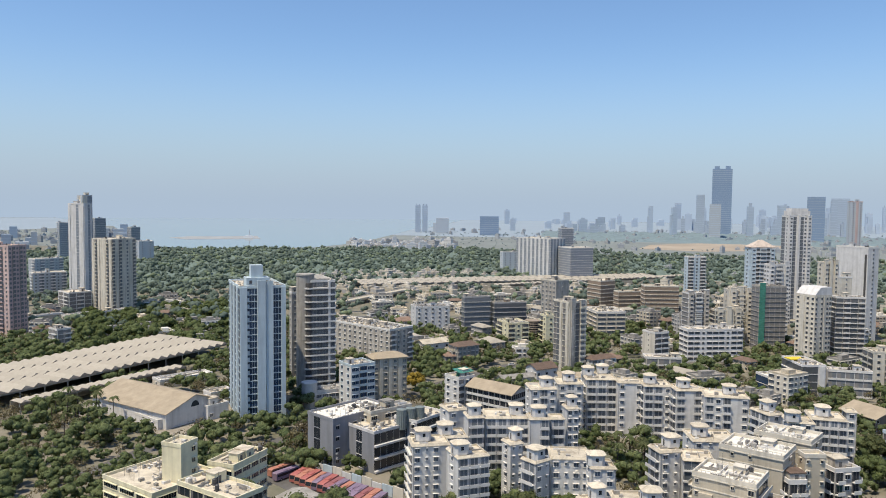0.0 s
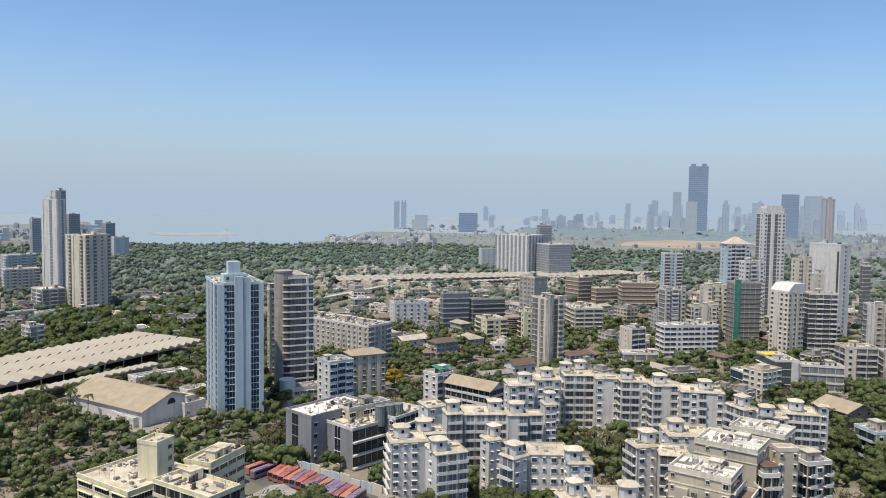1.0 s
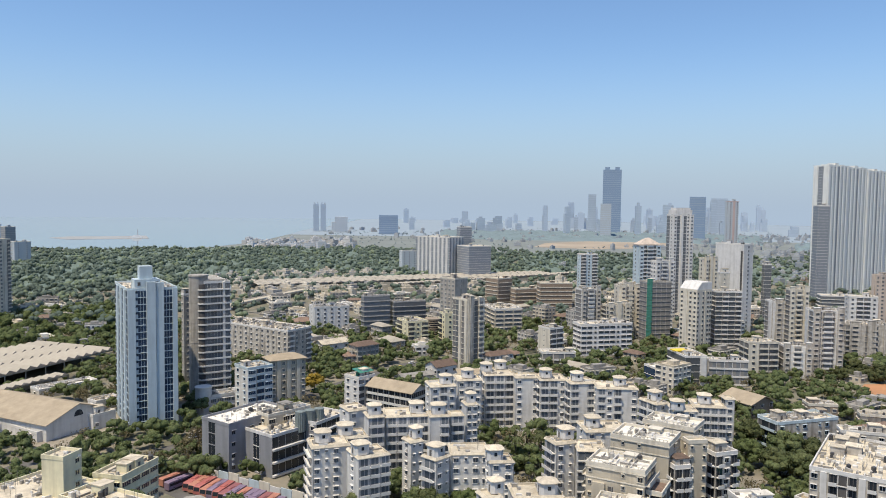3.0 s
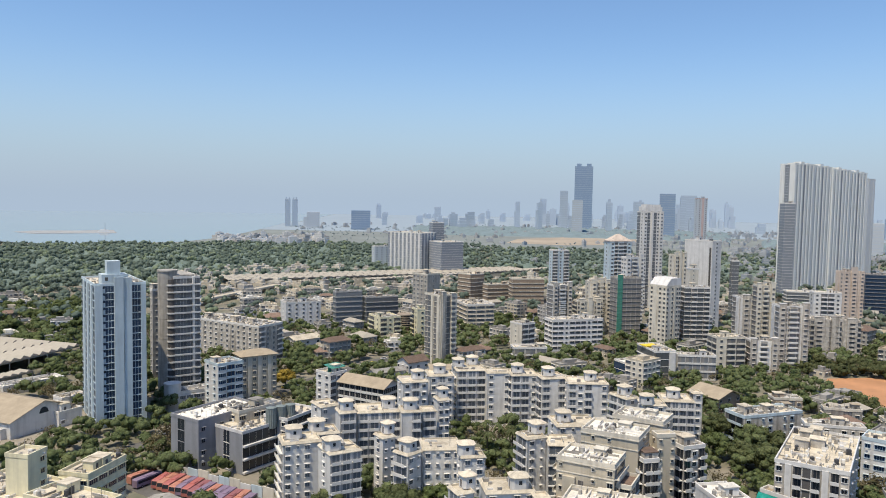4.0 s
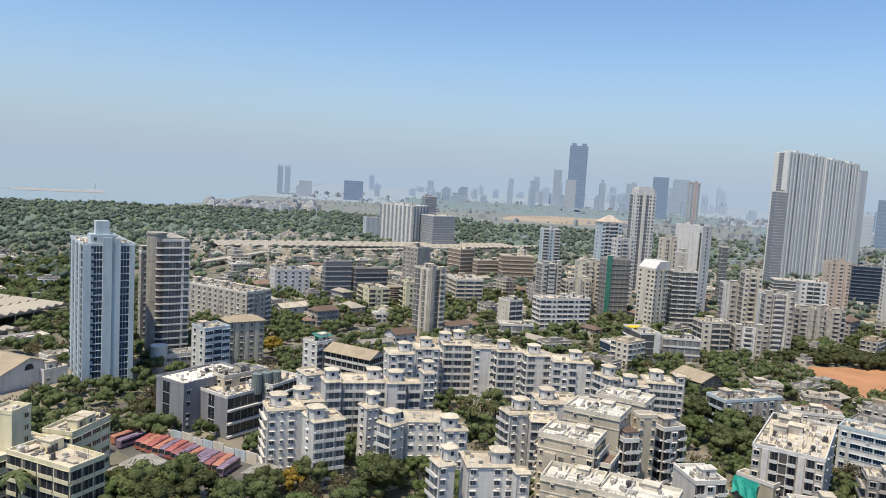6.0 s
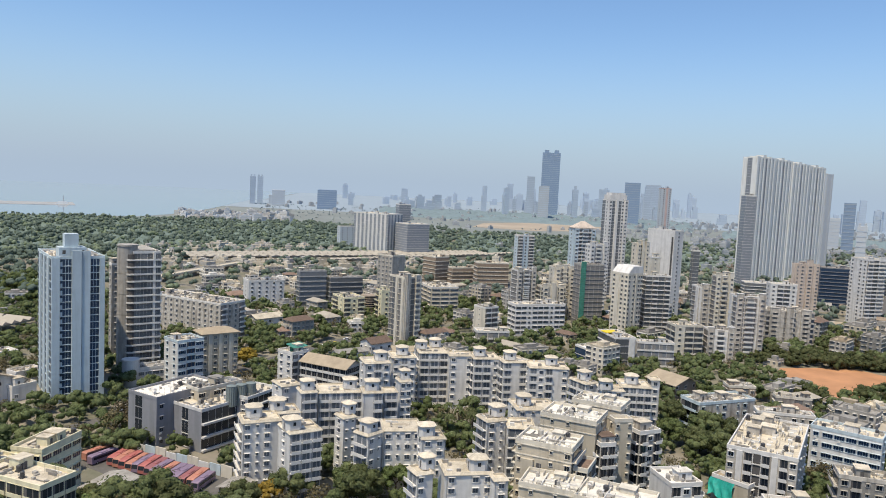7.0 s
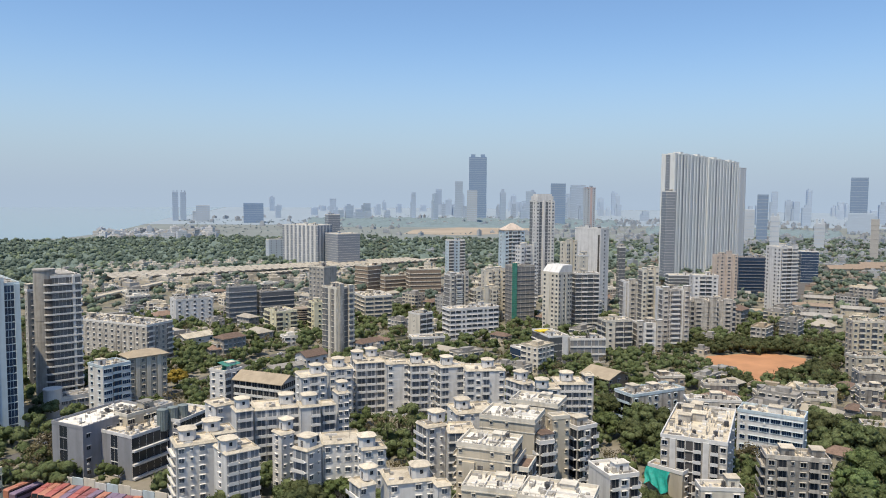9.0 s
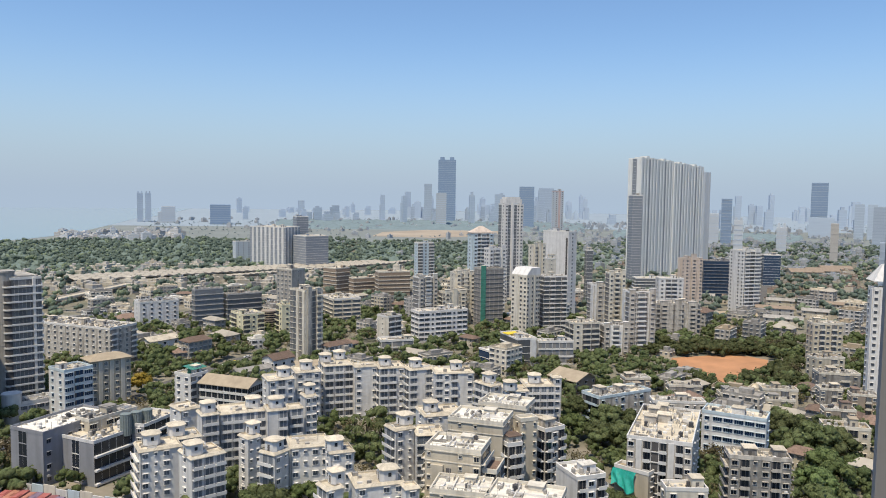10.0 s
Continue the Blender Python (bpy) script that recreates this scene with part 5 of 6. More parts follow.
for k in range(9):
    m = Mb()
    m.box(k * 5.0, 0, 0, k * 5.0 + 4.8, 0.3, 3.4 + (k % 3) * 0.4)
    part("panel", m, (WHITE, ICE, CREAM)[k % 3], wl_)

# ---- roads ----
def road(name, pts, width, label):
    m = Mb()
    n = len(pts)
    left, right = [], []
    for k in range(n):
        a, b = pts[max(0, k - 1)], pts[min(n - 1, k + 1)]
        ln = math.hypot(b[0] - a[0], b[1] - a[1])
        nx, ny = -(b[1] - a[1]) / ln * width / 2, (b[0] - a[0]) / ln * width / 2
        left.append((pts[k][0] + nx, pts[k][1] + ny))
        right.append((pts[k][0] - nx, pts[k][1] - ny))
    for k in range(n - 1):
        m.add([(*right[k], 0.03), (*right[k + 1], 0.03), (*left[k + 1], 0.03), (*left[k], 0.03)], [(0, 1, 2, 3)])
        a, b = pts[k], pts[k + 1]
        yaw = math.degrees(math.atan2(b[1] - a[1], b[0] - a[0]))
        take(*along(a, b, 0, -width / 2), yaw, math.hypot(b[0] - a[0], b[1] - a[1]), width, 0.3)
    return tagged(new(name, m.mesh(name, [ASPHALT])), label, "road", kind="structure")


road("road", [(-79.4, 294.4), (-62.7, 313.2), (-38.3, 355.1), (-15.3, 393.1), (41.9, 460.2), (116.5, 477.3), (202.3, 481.6)], 10, "dusty grey street between trees")
road("road", [(-110.7, 319.5), (-119.7, 293.2), (-131.5, 262.2)], 8, "narrow lane beside the depot")
road("road", [(287.5, 275.1), (241.0, 222.5), (212.5, 174.9)], 4.5, "narrow lane between low houses")
road("road", [(514.5, 547.0), (598.8, 629.4), (688.7, 715.6)], 12, "bright street running away between blocks")

# ---- vegetation ----
def leaf_cloud(rng, lobes, n, size, flat=0.8):
    """Leaf sprays on the outside of several lobes: a crown with gaps and an uneven outline."""
    m = Mb()
    m.n = []
    wts = [r * r for _, _, _, r in lobes]
    for _ in range(n):
        x, y, z, r = rng.choices(lobes, wts)[0]
        while True:
            d = Vector((rng.uniform(-1, 1), rng.uniform(-1, 1), rng.uniform(-0.75, 1)))
            if 0.15 < d.length < 1:
                break
        d.normalize()
        rad = r * rng.uniform(0.82, 1.25)
        c = Vector((x, y, z)) + Vector((d.x * rad, d.y * rad, d.z * rad * flat))
        nrm = (d + Vector((rng.uniform(-1, 1), rng.uniform(-1, 1), rng.uniform(-0.4, 1.1))) * 0.75).normalized()
        t = nrm.orthogonal().normalized()
        t.rotate(Matrix.Rotation(rng.uniform(0, 6.28), 3, nrm))
        b = nrm.cross(t)
        s = size * rng.uniform(0.6, 1.35)
        m.add([tuple(c + t * s * 0.6), tuple(c + b * s * 0.34 + nrm * s * 0.1), tuple(c - t * s * 0.55), tuple(c - b * s * 0.36 - nrm * s * 0.08)], [(0, 1, 2, 3)])
        soft = (d * 0.8 + nrm * 0.35 + Vector((0, 0, 0.25))).normalized()
        m.n.extend([tuple(soft)] * 4)
    return m


def add_cores(m, lobes, k=0.84, nu=9, nv=5):
    """Leafy inner masses that close the crown."""
    for x, y, z, r in lobes:
        vs, ns = [], []
        for i in range(nv + 1):
            for j in range(nu):
                th, ph = math.pi * i / nv, 2 * math.pi * (j + 0.5 * (i % 2)) / nu
                d = Vector((math.sin(th) * math.cos(ph), math.sin(th) * math.sin(ph), math.cos(th)))
                q = r * k * (1 + 0.34 * noise.noise(Vector((x + d.x * 2.7, y + d.y * 2.7, z + d.z * 2.7))))
                vs.append((x + d.x * q, y + d.y * q, z + d.z * q * 0.8))
                ns.append(tuple(d))
        m.add(vs, [(i * nu + j, (i + 1) * nu + j, (i + 1) * nu + (j + 1) % nu, i * nu + (j + 1) % nu) for i in range(nv) for j in range(nu)])
        m.n.extend(ns)


def leafy(me, normals):
    """Shades sprays by the lobe they grow on, as a mass of leaves does."""
    me.polygons.foreach_set("use_smooth", [True] * len(me.polygons))
    me.normals_split_custom_set_from_vertices(normals)
    return me


def trunk_mesh(rng, h, r, lobes):
    m = Mb()
    top = (rng.uniform(-0.3, 0.3), rng.uniform(-0.3, 0.3))
    m.prism(m.ring(0, 0, r, 7), -0.3, h, 0, m.ring(top[0], top[1], r * 0.65, 7))
    for x, y, z, _ in lobes[:5]:
        a, b = Vector((top[0], top[1], h * 0.95)), Vector((x * 0.8, y * 0.8, z))
        d = (b - a).normalized()
        u = d.orthogonal().normalized()
        v = d.cross(u)
        ra = [tuple(a + (u * math.cos(q) + v * math.sin(q)) * r * 0.5) for q in (0, 1.57, 3.14, 4.71)]
        rb = [tuple(b + (u * math.cos(q) + v * math.sin(q)) * r * 0.15) for q in (0, 1.57, 3.14, 4.71)]
        m.add(ra + rb, [(i, (i + 1) % 4, (i + 1) % 4 + 4, i + 4) for i in range(4)])
    return m


def lobes_of(rng, h, spread, n):
    """Centres and radii of the crown's lobes: a few broad ones far off, many small ones in a loose dome near by."""
    out = []
    for k in range(n):
        a = rng.uniform(0, 6.28)
        if n <= 4:
            q = rng.uniform(0.1, 0.75) * spread
            out.append((math.cos(a) * q, math.sin(a) * q, h * rng.uniform(0.55, 0.85), spread * rng.uniform(0.38, 0.58)))
            continue
        u = math.sqrt(rng.random())
        q = u * 0.92 * spread
        top = 0.9 - 0.34 * u * u
        z = h * (top - rng.random() ** 2 * 0.3)
        out.append((math.cos(a) * q, math.sin(a) * q, z, spread * rng.uniform(0.25, 0.42) * (1.35 - 0.02 * min(n, 20))))
    return out


TREES = []
trng = random.Random(21)
for kind, (leafm, count, label) in enumerate([(LEAF, 950, "broad dark green street tree"), (LEAF, 800, "round-crowned green tree"), (LEAF_LIGHT, 800, "light green leafy tree"), (LEAF_DRY, 600, "half-bare tree with dry brownish leaves"),
                                              (LEAF, 1000, "tall dense green tree"), (LEAF_ORANGE, 700, "tree in orange yellow blossom")]):
    hh = [9.5, 8.0, 8.5, 8.5, 12.0, 7.5][kind]
    lb = lobes_of(trng, hh, [5.6, 4.5, 4.6, 4.4, 5.3, 4.2][kind], 24)
    cl = leaf_cloud(trng, lb, int(count * 1.25), 0.64)
    if kind not in (3,):
        add_cores(cl, lb, 0.9, 6, 4)
    crown = leafy(cl.mesh("crown", [leafm]), cl.n)
    trunk = trunk_mesh(trng, hh * 0.5, 0.28, lb).mesh("trunk", [BARK])
    TREES.append((crown, trunk, label))


def palm_meshes(rng, h):
    t = Mb()
    t.prism(t.ring(0, 0, 0.22, 7), -0.3, h, 0, t.ring(0.5, 0.2, 0.14, 7))
    c = Mb()
    for k in range(18):
        a, lift, ln = rng.uniform(0, 6.28), rng.uniform(0.1, 1.1), rng.uniform(2.6, 3.6)
        d = Vector((math.cos(a), math.sin(a), 0))
        sd = Vector((-d.y, d.x, 0))
        pts = []
        for q in range(6):
            u = q / 5
            pts.append(Vector((0.5, 0.2, h)) + d * ln * u + Vector((0, 0, lift * 2.2 * u - 3.2 * u * u)))
        for q in range(5):
            w0, w1 = 0.5 * math.sin(3.14 * (0.12 + 0.85 * q / 5)), 0.5 * math.sin(3.14 * (0.12 + 0.85 * (q + 1) / 5))
            for sg in (-1, 1):
                dn = Vector((0, 0, -0.35))
                c.add([tuple(pts[q]), tuple(pts[q + 1]), tuple(pts[q + 1] + sd * sg * w1 + dn * w1), tuple(pts[q] + sd * sg * w0 + dn * w0)], [(0, 1, 2, 3)])
    return c.mesh("crown", [LEAF]), t.mesh("trunk", [BARK])


PALMS = [palm_meshes(trng, q) for q in (9.0, 11.0, 12.5)]


def plant(x, y, kind, s, rot, palm=False):
    crown, trunk = PALMS[kind][:2] if palm else TREES[kind][:2]
    root = thing("palm_tree" if palm else "tree", x, y, rot, "coconut palm with drooping fronds" if palm else TREES[kind][2] + " between buildings", "tree", "palms" if palm else "trees")
    root.scale = (s, s, s * (1.0 if palm else 0.95))
    part("trunk", trunk, None, root)
    part("crown", crown, None, root)


def scatter(rng, r0, r1, a0, a1, step, keep, margin):
    """A loose grid of places between two radii and two compass bearings."""
    out = []
    n = int(r1 / step) + 1
    for i in range(-n, n + 1):
        for k in range(0, n + 1):
            x, y = (i + rng.uniform(-0.45, 0.45)) * step, (k + rng.uniform(-0.45, 0.45)) * step
            r, a = math.hypot(x, y), math.degrees(math.atan2(x, y))
            if r0 < r < r1 and a0 < a < a1 and rng.random() < keep(x, y, r, a) and free(x, y, margin):
                out.append((r, x, y))
    return sorted(out)


take(276, 318, 0, 78, 70, 0)
places = scatter(trng, 165, 620, -34, 56, 8.0, lambda x, y, r, a: 0.97 if a < -8 else 0.86 if noise.noise(Vector((x / 60, y / 60, 3))) > -0.32 else 0.35, 0.5)
near, rest = places[:225], places[225:]
for r, x, y in near:
    k = trng.choices(range(6), (5, 4, 2.5, 3, 4, 0.25))[0]
    pl = (a_ := math.degrees(math.atan2(x, y))) < -14 and trng.random() < 0.35
    plant(x, y, trng.randrange(3) if pl else k, trng.uniform(0.85, 1.35) * (1.2 if a_ < -8 else 1.05), trng.uniform(0, 360), pl)


def patch(rng, corners, n):
    """n places inside a four-cornered patch."""
    a, b, c, d = [Vector((*q, 0)) for q in corners]
    out = []
    for _ in range(n):
        u, v = rng.random(), rng.random()
        out.append(a * (1 - u) * (1 - v) + b * u * (1 - v) + c * u * v + d * (1 - u) * v)
    return out


for q in patch(trng, [(343.5, 413.2), (376.2, 403.7), (436.5, 460.2), (394.5, 472.0)], 34) + patch(trng, [(-162.7, 306.1), (-136.9, 314.6), (-153.7, 353.8), (-182.1, 343.1)], 16) + patch(trng, [(63.3, 267.6), (76.8, 268.0), (81.4, 292.6), (70.0, 292.3)], 7):
    plant(q.x, q.y, trng.randrange(3), trng.uniform(0.85, 1.2), trng.uniform(0, 360), True)
for q, k, sc in (((157.0, 267.6), 2, 1.3), ((169.3, 284.1), 4, 1.2), ((176.6, 269.2), 0, 1.4), ((180.3, 264.1), 4, 1.1), ((166.8, 249.8), 0, 1.3), ((163.2, 254.5), 0, 1.2), ((198.3, 232.8), 4, 1.2), ((217.1, 248.4), 0, 1.2), ((218.4, 198.6), 2, 1.5), ((213.4, 186.8), 2, 1.4), ((202.0, 185.5), 2, 1.4), ((234.2, 231.7), 4, 1.3), ((242.0, 244.4), 0, 1.4), ((246.1, 239.1), 0, 1.3), ((188.9, 219.9), 3, 1.2), ((207.4, 240.3), 0, 1.3), ((233.0, 213.0), 4, 1.5), ((240.5, 211.5), 0, 1.5), ((226.5, 219.0), 0, 1.4), ((249.0, 221.0), 4, 1.3), ((256.0, 230.0), 0, 1.3),
                 ((-38.6, 385.1), 5, 1.2), ((-14.0, 398.0), 5, 1.3), ((-55.8, 302.2), 3, 1.3), ((-57.9, 295.1), 3, 1.2), ((-14.8, 296.4), 4, 1.1), ((-17.5, 286.3), 0, 1.0), ((-0.1, 226.3), 5, 1.0), ((6.9, 227.9), 0, 1.2),
                 ((26.7, 231.0), 0, 1.2), ((38.8, 226.0), 2, 1.3), ((16.8, 250.3), 0, 1.1), ((10.3, 260.6), 0, 1.1)):
    plant(q[0], q[1], k, sc, trng.uniform(0, 360))

# ---- cars on the street ----
CARP = [mat("white_car_paint", (0.75, 0.75, 0.75), rough=0.35), mat("grey_car_paint", (0.2, 0.21, 0.22), rough=0.35), mat("red_car_paint", (0.4, 0.05, 0.04), rough=0.35), mat("yellow_black_cab_paint", (0.5, 0.4, 0.05), rough=0.4)]
cbody, ccab, cwh = Mb(), Mb(), Mb()
cbody.prism([(-2.0, -0.8), (2.0, -0.8), (2.1, 0), (2.0, 0.8), (-2.0, 0.8), (-2.1, 0)], 0.3, 0.9)
cbody.prism([(-1.3, -0.7), (0.6, -0.7), (0.6, 0.7), (-1.3, 0.7)], 1.4, 1.48, 0, [(-1.1, -0.62), (0.45, -0.62), (0.45, 0.62), (-1.1, 0.62)])
ccab.prism([(-1.7, -0.76), (1.2, -0.76), (1.2, 0.76), (-1.7, 0.76)], 0.9, 1.4, 0, [(-1.3, -0.66), (0.6, -0.66), (0.6, 0.66), (-1.3, 0.66)])
cwh.cyl(0, 0, -0.1, 0.1, 0.32, n=10)
ccabm, cwhm = ccab.mesh("cabin_glass", [DARKG]), cwh.mesh("wheel", [TYRE])
cbodies = [cbody.mesh("body", [q]) for q in CARP]
STREET = [(-62.7, 313.2), (-38.3, 355.1), (-15.3, 393.1), (41.9, 460.2), (116.5, 477.3)]
for k in range(30):
    sg = trng.randrange(4)
    pa, pb = STREET[sg], STREET[sg + 1]
    ln = math.hypot(pb[0] - pa[0], pb[1] - pa[1])
    side = trng.choice((-3.4, -1.6, 1.6, 3.4))
    q = along(pa, pb, ln * trng.random(), side)
    ci = trng.choices(range(4), (5, 3, 1, 2))[0]
    yw = math.degrees(math.atan2(pb[1] - pa[1], pb[0] - pa[0])) + (180 if side > 0 else 0)
    cr = thing("car", q[0], q[1], yw, ("white", "dark grey", "red", "yellow and black")[ci] + " car on the dusty street", "car", "cars on the street", z=0.03)
    part("body", cbodies[ci], None, cr)
    part("cabin_glass", ccabm, None, cr)
    for wx in (-1.25, 1.25):
        for wy in (-0.76, 0.76):
            part("wheel", cwhm, None, cr, "", pose(wx, wy, 0.32, 90, 0, 0))


def grove(name, label, spots, rng, leafm, quads, size, hs, variants=6, core=None, lobes=6):
    """Many trees as one mass: leaf sprays on several lobes each."""
    base = []
    for v in range(variants):
        lb = lobes_of(rng, 10, 5.0, lobes)
        cl = leaf_cloud(rng, lb, quads, size)
        if core:
            add_cores(cl, lb, 0.9, *core)
        base.append((np.array(cl.v, dtype=np.float32), np.array(cl.f, dtype=np.int32), np.array(cl.n, dtype=np.float32)))
    vs, fs, ns, off = [], [], [], 0
    for _, x, y in spots:
        v, f, nn = base[rng.randrange(variants)]
        s, a = rng.uniform(*hs), rng.uniform(0, 6.28)
        c, sn = math.cos(a) * s, math.sin(a) * s
        w = np.stack([v[:, 0] * c - v[:, 1] * sn + x, v[:, 0] * sn + v[:, 1] * c + y, v[:, 2] * s - 1.5 * s], 1)
        vs.append(w)
        ns.append(np.stack([(nn[:, 0] * c - nn[:, 1] * sn) / s, (nn[:, 0] * sn + nn[:, 1] * c) / s, nn[:, 2]], 1))
        fs.append(f + off)
        off += len(v)
    me = bpy.data.meshes.new(name)
    me.from_pydata(np.concatenate(vs).tolist(), [], np.concatenate(fs).tolist())
    me.materials.append(leafm)
    me.update()
    leafy(me, np.concatenate(ns).tolist())
    return tagged(new(name, me), label, "trees", kind="stuff")


split = [[], [], []]
for q in rest:
    split[trng.choices((0, 1, 2), (7, 1.6, 1.2))[0]].append(q)
grove("street_trees", "mass of dark green street trees between buildings", split[0], trng, LEAF, 62, 1.15, (0.65, 1.2), 8, core=(5, 3), lobes=6)
edge = patch(trng, [(285.3, 392.9), (376.8, 369.4), (410.5, 397.9), (314.6, 433.9)], 105) + patch(trng, [(301.6, 304.0), (310.8, 303.6), (368.8, 354.6), (354.8, 358.7)], 30) + patch(trng, [(246.2, 321.1), (260.0, 300.7), (268.6, 314.2), (261.9, 344.5)], 14) + patch(trng, [(282.6, 309.9), (309.4, 314.1), (326.1, 329.2), (306.4, 325.5)], 8)
grove("dry_ground_trees", "brownish half-bare trees round a sports ground", [(0, q.x, q.y) for q in edge[::4]], trng, LEAF_DRY, 260, 0.75, (0.6, 0.95))
grove("sports_ground_trees", "dense dark green trees round a sports ground", [(0, q.x, q.y) for k, q in enumerate(edge) if k % 4], trng, LEAF, 200, 0.85, (0.75, 1.1), 8, core=(5, 3), lobes=12)
grove("dry_street_trees", "mass of brownish half-bare street trees", split[1], trng, LEAF_DRY, 170, 0.9, (0.6, 1.0))
grove("light_street_trees", "mass of lighter green street trees", split[2], trng, LEAF_LIGHT, 100, 1.0, (0.6, 1.0), core=(5, 3), lobes=8)


def wedge(rng, count, r0, r1, a0, a1, margin=1.0, power=1.0):
    out = []
    while len(out) < count:
        r = math.sqrt(rng.uniform(r0 * r0, r1 * r1)) if power == 1.0 else rng.uniform(r0, r1)
        a = radians(rng.uniform(a0, a1))
        x, y = r * math.sin(a), r * math.cos(a)
        if free(x, y, margin):
            out.append((r, x, y))
        elif rng.random() < 0.02:
            count -= 1
    return out


grove("railway_wood", "big light green trees behind a railway shed", wedge(trng, 150, 520, 720, -26, -15.5, 1.0), trng, LEAF_LIGHT, 120, 1.1, (0.9, 1.5), core=(5, 3), lobes=9)
under = [q for q in wedge(trng, 130, 165, 330, -34, -13, 1.0)] + wedge(trng, 95, 170, 300, 38, 56, 1.0)
grove("garden_trees", "dense dark green trees and shrubs round the depot", under, trng, LEAF, 170, 0.85, (0.5, 0.8), core=(5, 3), lobes=11)

# ---- low houses that fill the middle distance ----
hrng = random.Random(77)
HWALLS = [CREAM, WHITE, WORN, GREYW, BEIGE, CONC]
HROOFS = [ROOF, ROOF, GROOF, GROOF, WROOF, TILE, STROOF]
HLABELS = {"clay_tile_roof": "low house under a pitched clay tile roof", "dusty_sheet_roof": "low house under a dusty sheet roof"}
HMESH = {}


def small_house(x, y, yaw, w, d, fl, wallm, roofm):
    """A low house; pitched over tile or sheet, else flat with a parapet and a tank."""
    pitched = roofm in (TILE, STROOF)
    h = fl * 3.0 + 0.4
    root = thing("house", x, y, yaw, HLABELS.get(roofm.name, "low plastered house with a flat terrace roof"), "house", "low houses in the middle distance")
    take(x - 0.5 * (w * math.cos(radians(yaw)) - d * math.sin(radians(yaw))), y - 0.5 * (w * math.sin(radians(yaw)) + d * math.cos(radians(yaw))), yaw, w, d, 0.5)
    key = (w, d, fl, pitched)
    if key not in HMESH:
        a = Mb()
        a.box(-w / 2, -d / 2, -0.4, w / 2, d / 2, h)
        r = Mb()
        if pitched:
            k, up = 0.7, 0.22 * min(w, d)
            v = [(-w / 2 - k, -d / 2 - k, h - 0.1), (w / 2 + k, -d / 2 - k, h - 0.1), (w / 2 + k, d / 2 + k, h - 0.1), (-w / 2 - k, d / 2 + k, h - 0.1), (-w / 2 + d * 0.3, 0, h + up), (w / 2 - d * 0.3, 0, h + up)]
            r.add(v, [(0, 1, 5, 4), (1, 2, 5), (2, 3, 4, 5), (3, 0, 4), (3, 2, 1, 0)])
        else:
            for b in ((-w / 2, -d / 2, w / 2, -d / 2 + 0.3), (-w / 2, d / 2 - 0.3, w / 2, d / 2), (-w / 2, -d / 2 + 0.3, -w / 2 + 0.3, d / 2 - 0.3), (w / 2 - 0.3, -d / 2 + 0.3, w / 2, d / 2 - 0.3)):
                r.box(b[0], b[1], h, b[2], b[3], h + 0.9)
            r.box(-w / 2 + 0.3, -d / 2 + 0.3, h, w / 2 - 0.3, d / 2 - 0.3, h + 0.1)
            r.box(-w / 4, -d / 4, h, w / 8, d / 8, h + 2.4)
            r.box(w / 4, d / 8, h, w / 4 + 1.6, d / 8 + 1.6, h + 1.8)
        g = Mb()
        for ln, m in ((w, pose(-w / 2, -d / 2, 0)), (d, pose(-w / 2, d / 2, 0, 0, 0, -90)), (w, pose(w / 2, d / 2, 0, 0, 0, 180))):
            n = max(2, int(ln / 3.2))
            for i in range(n):
                pc = piece("w" if i % 3 else "W", ln / n, 3.0, True)
                for k2 in range(fl):
                    g.put(pc, m @ Matrix.Translation(((i + 0.5) * ln / n, 0, 0.3 + k2 * 3.0)))
        HMESH[key] = (a, r, g, {})
    a, r, g, made = HMESH[key]
    for nm, mb, mt in (("wall", a, wallm), ("roof", r, roofm)):
        if (nm, mt.name) not in made:
            made[(nm, mt.name)] = mb.mesh(nm, [mt])
        part(nm, made[(nm, mt.name)], None, root)
    if "g" not in made:
        made["g"] = g.mesh("window_relief", [TRIM, HAZEG, LOGGIA])
    part("far_window_relief", made["g"], None, root)["kind"] = "stuff"


SIZES = [(9, 8, 1), (12, 8, 2), (14, 9, 3), (10, 9, 2), (18, 9, 3), (16, 10, 4), (22, 9, 2), (15, 12, 5)]
for cnt, r0, r1, a0, a1, tall in ((26, 430, 800, -34, -26, 0.9), (20, 470, 800, -26, -17, 0.2), (52, 580, 800, -9, 9, 0.1), (50, 400, 640, -3, 30, 0.5), (54, 480, 800, 34, 56, 0.6), (34, 620, 800, 12, 34, 0.8), (34, 290, 430, 36, 56, 0.15)):
    for r, x, y in wedge(hrng, cnt, r0, r1, a0, a1, 6):
        w, d, fl = hrng.choice(SIZES)
        if hrng.random() > tall:
            fl = min(fl, 2)
        worn = a0 >= 34
        small_house(x, y, hrng.choice([28, 33, 118, 123, 15]), w, d, fl, hrng.choice([WORN, BEIGE, CONC, GREYW, DIRTY] if worn else HWALLS), hrng.choice([GROOF, TILE, TAN, STROOF, ROOF, GROOF] if worn else HROOFS))

for i in range(4):
    for j in range(4):
        a0, r = 38.2 + j * 2.9 + (i % 2) * 0.6, 600 + i * 58
        x, y = r * math.sin(radians(a0)), r * math.cos(radians(a0))
        if free(x, y, 4):
            hall("long low tenement row under a dusty brown roof", x - 14, y, -a0 + hrng.uniform(-4, 4), 26 + i * 2, 9, 6.5, 1.8, hrng.choice([TAN, GROOF, BRICKY, GROOF]), wallm=hrng.choice([CREAM, BEIGE, WORN, GREYW]), name="tenement", along="x", wins="w.w.w.w")
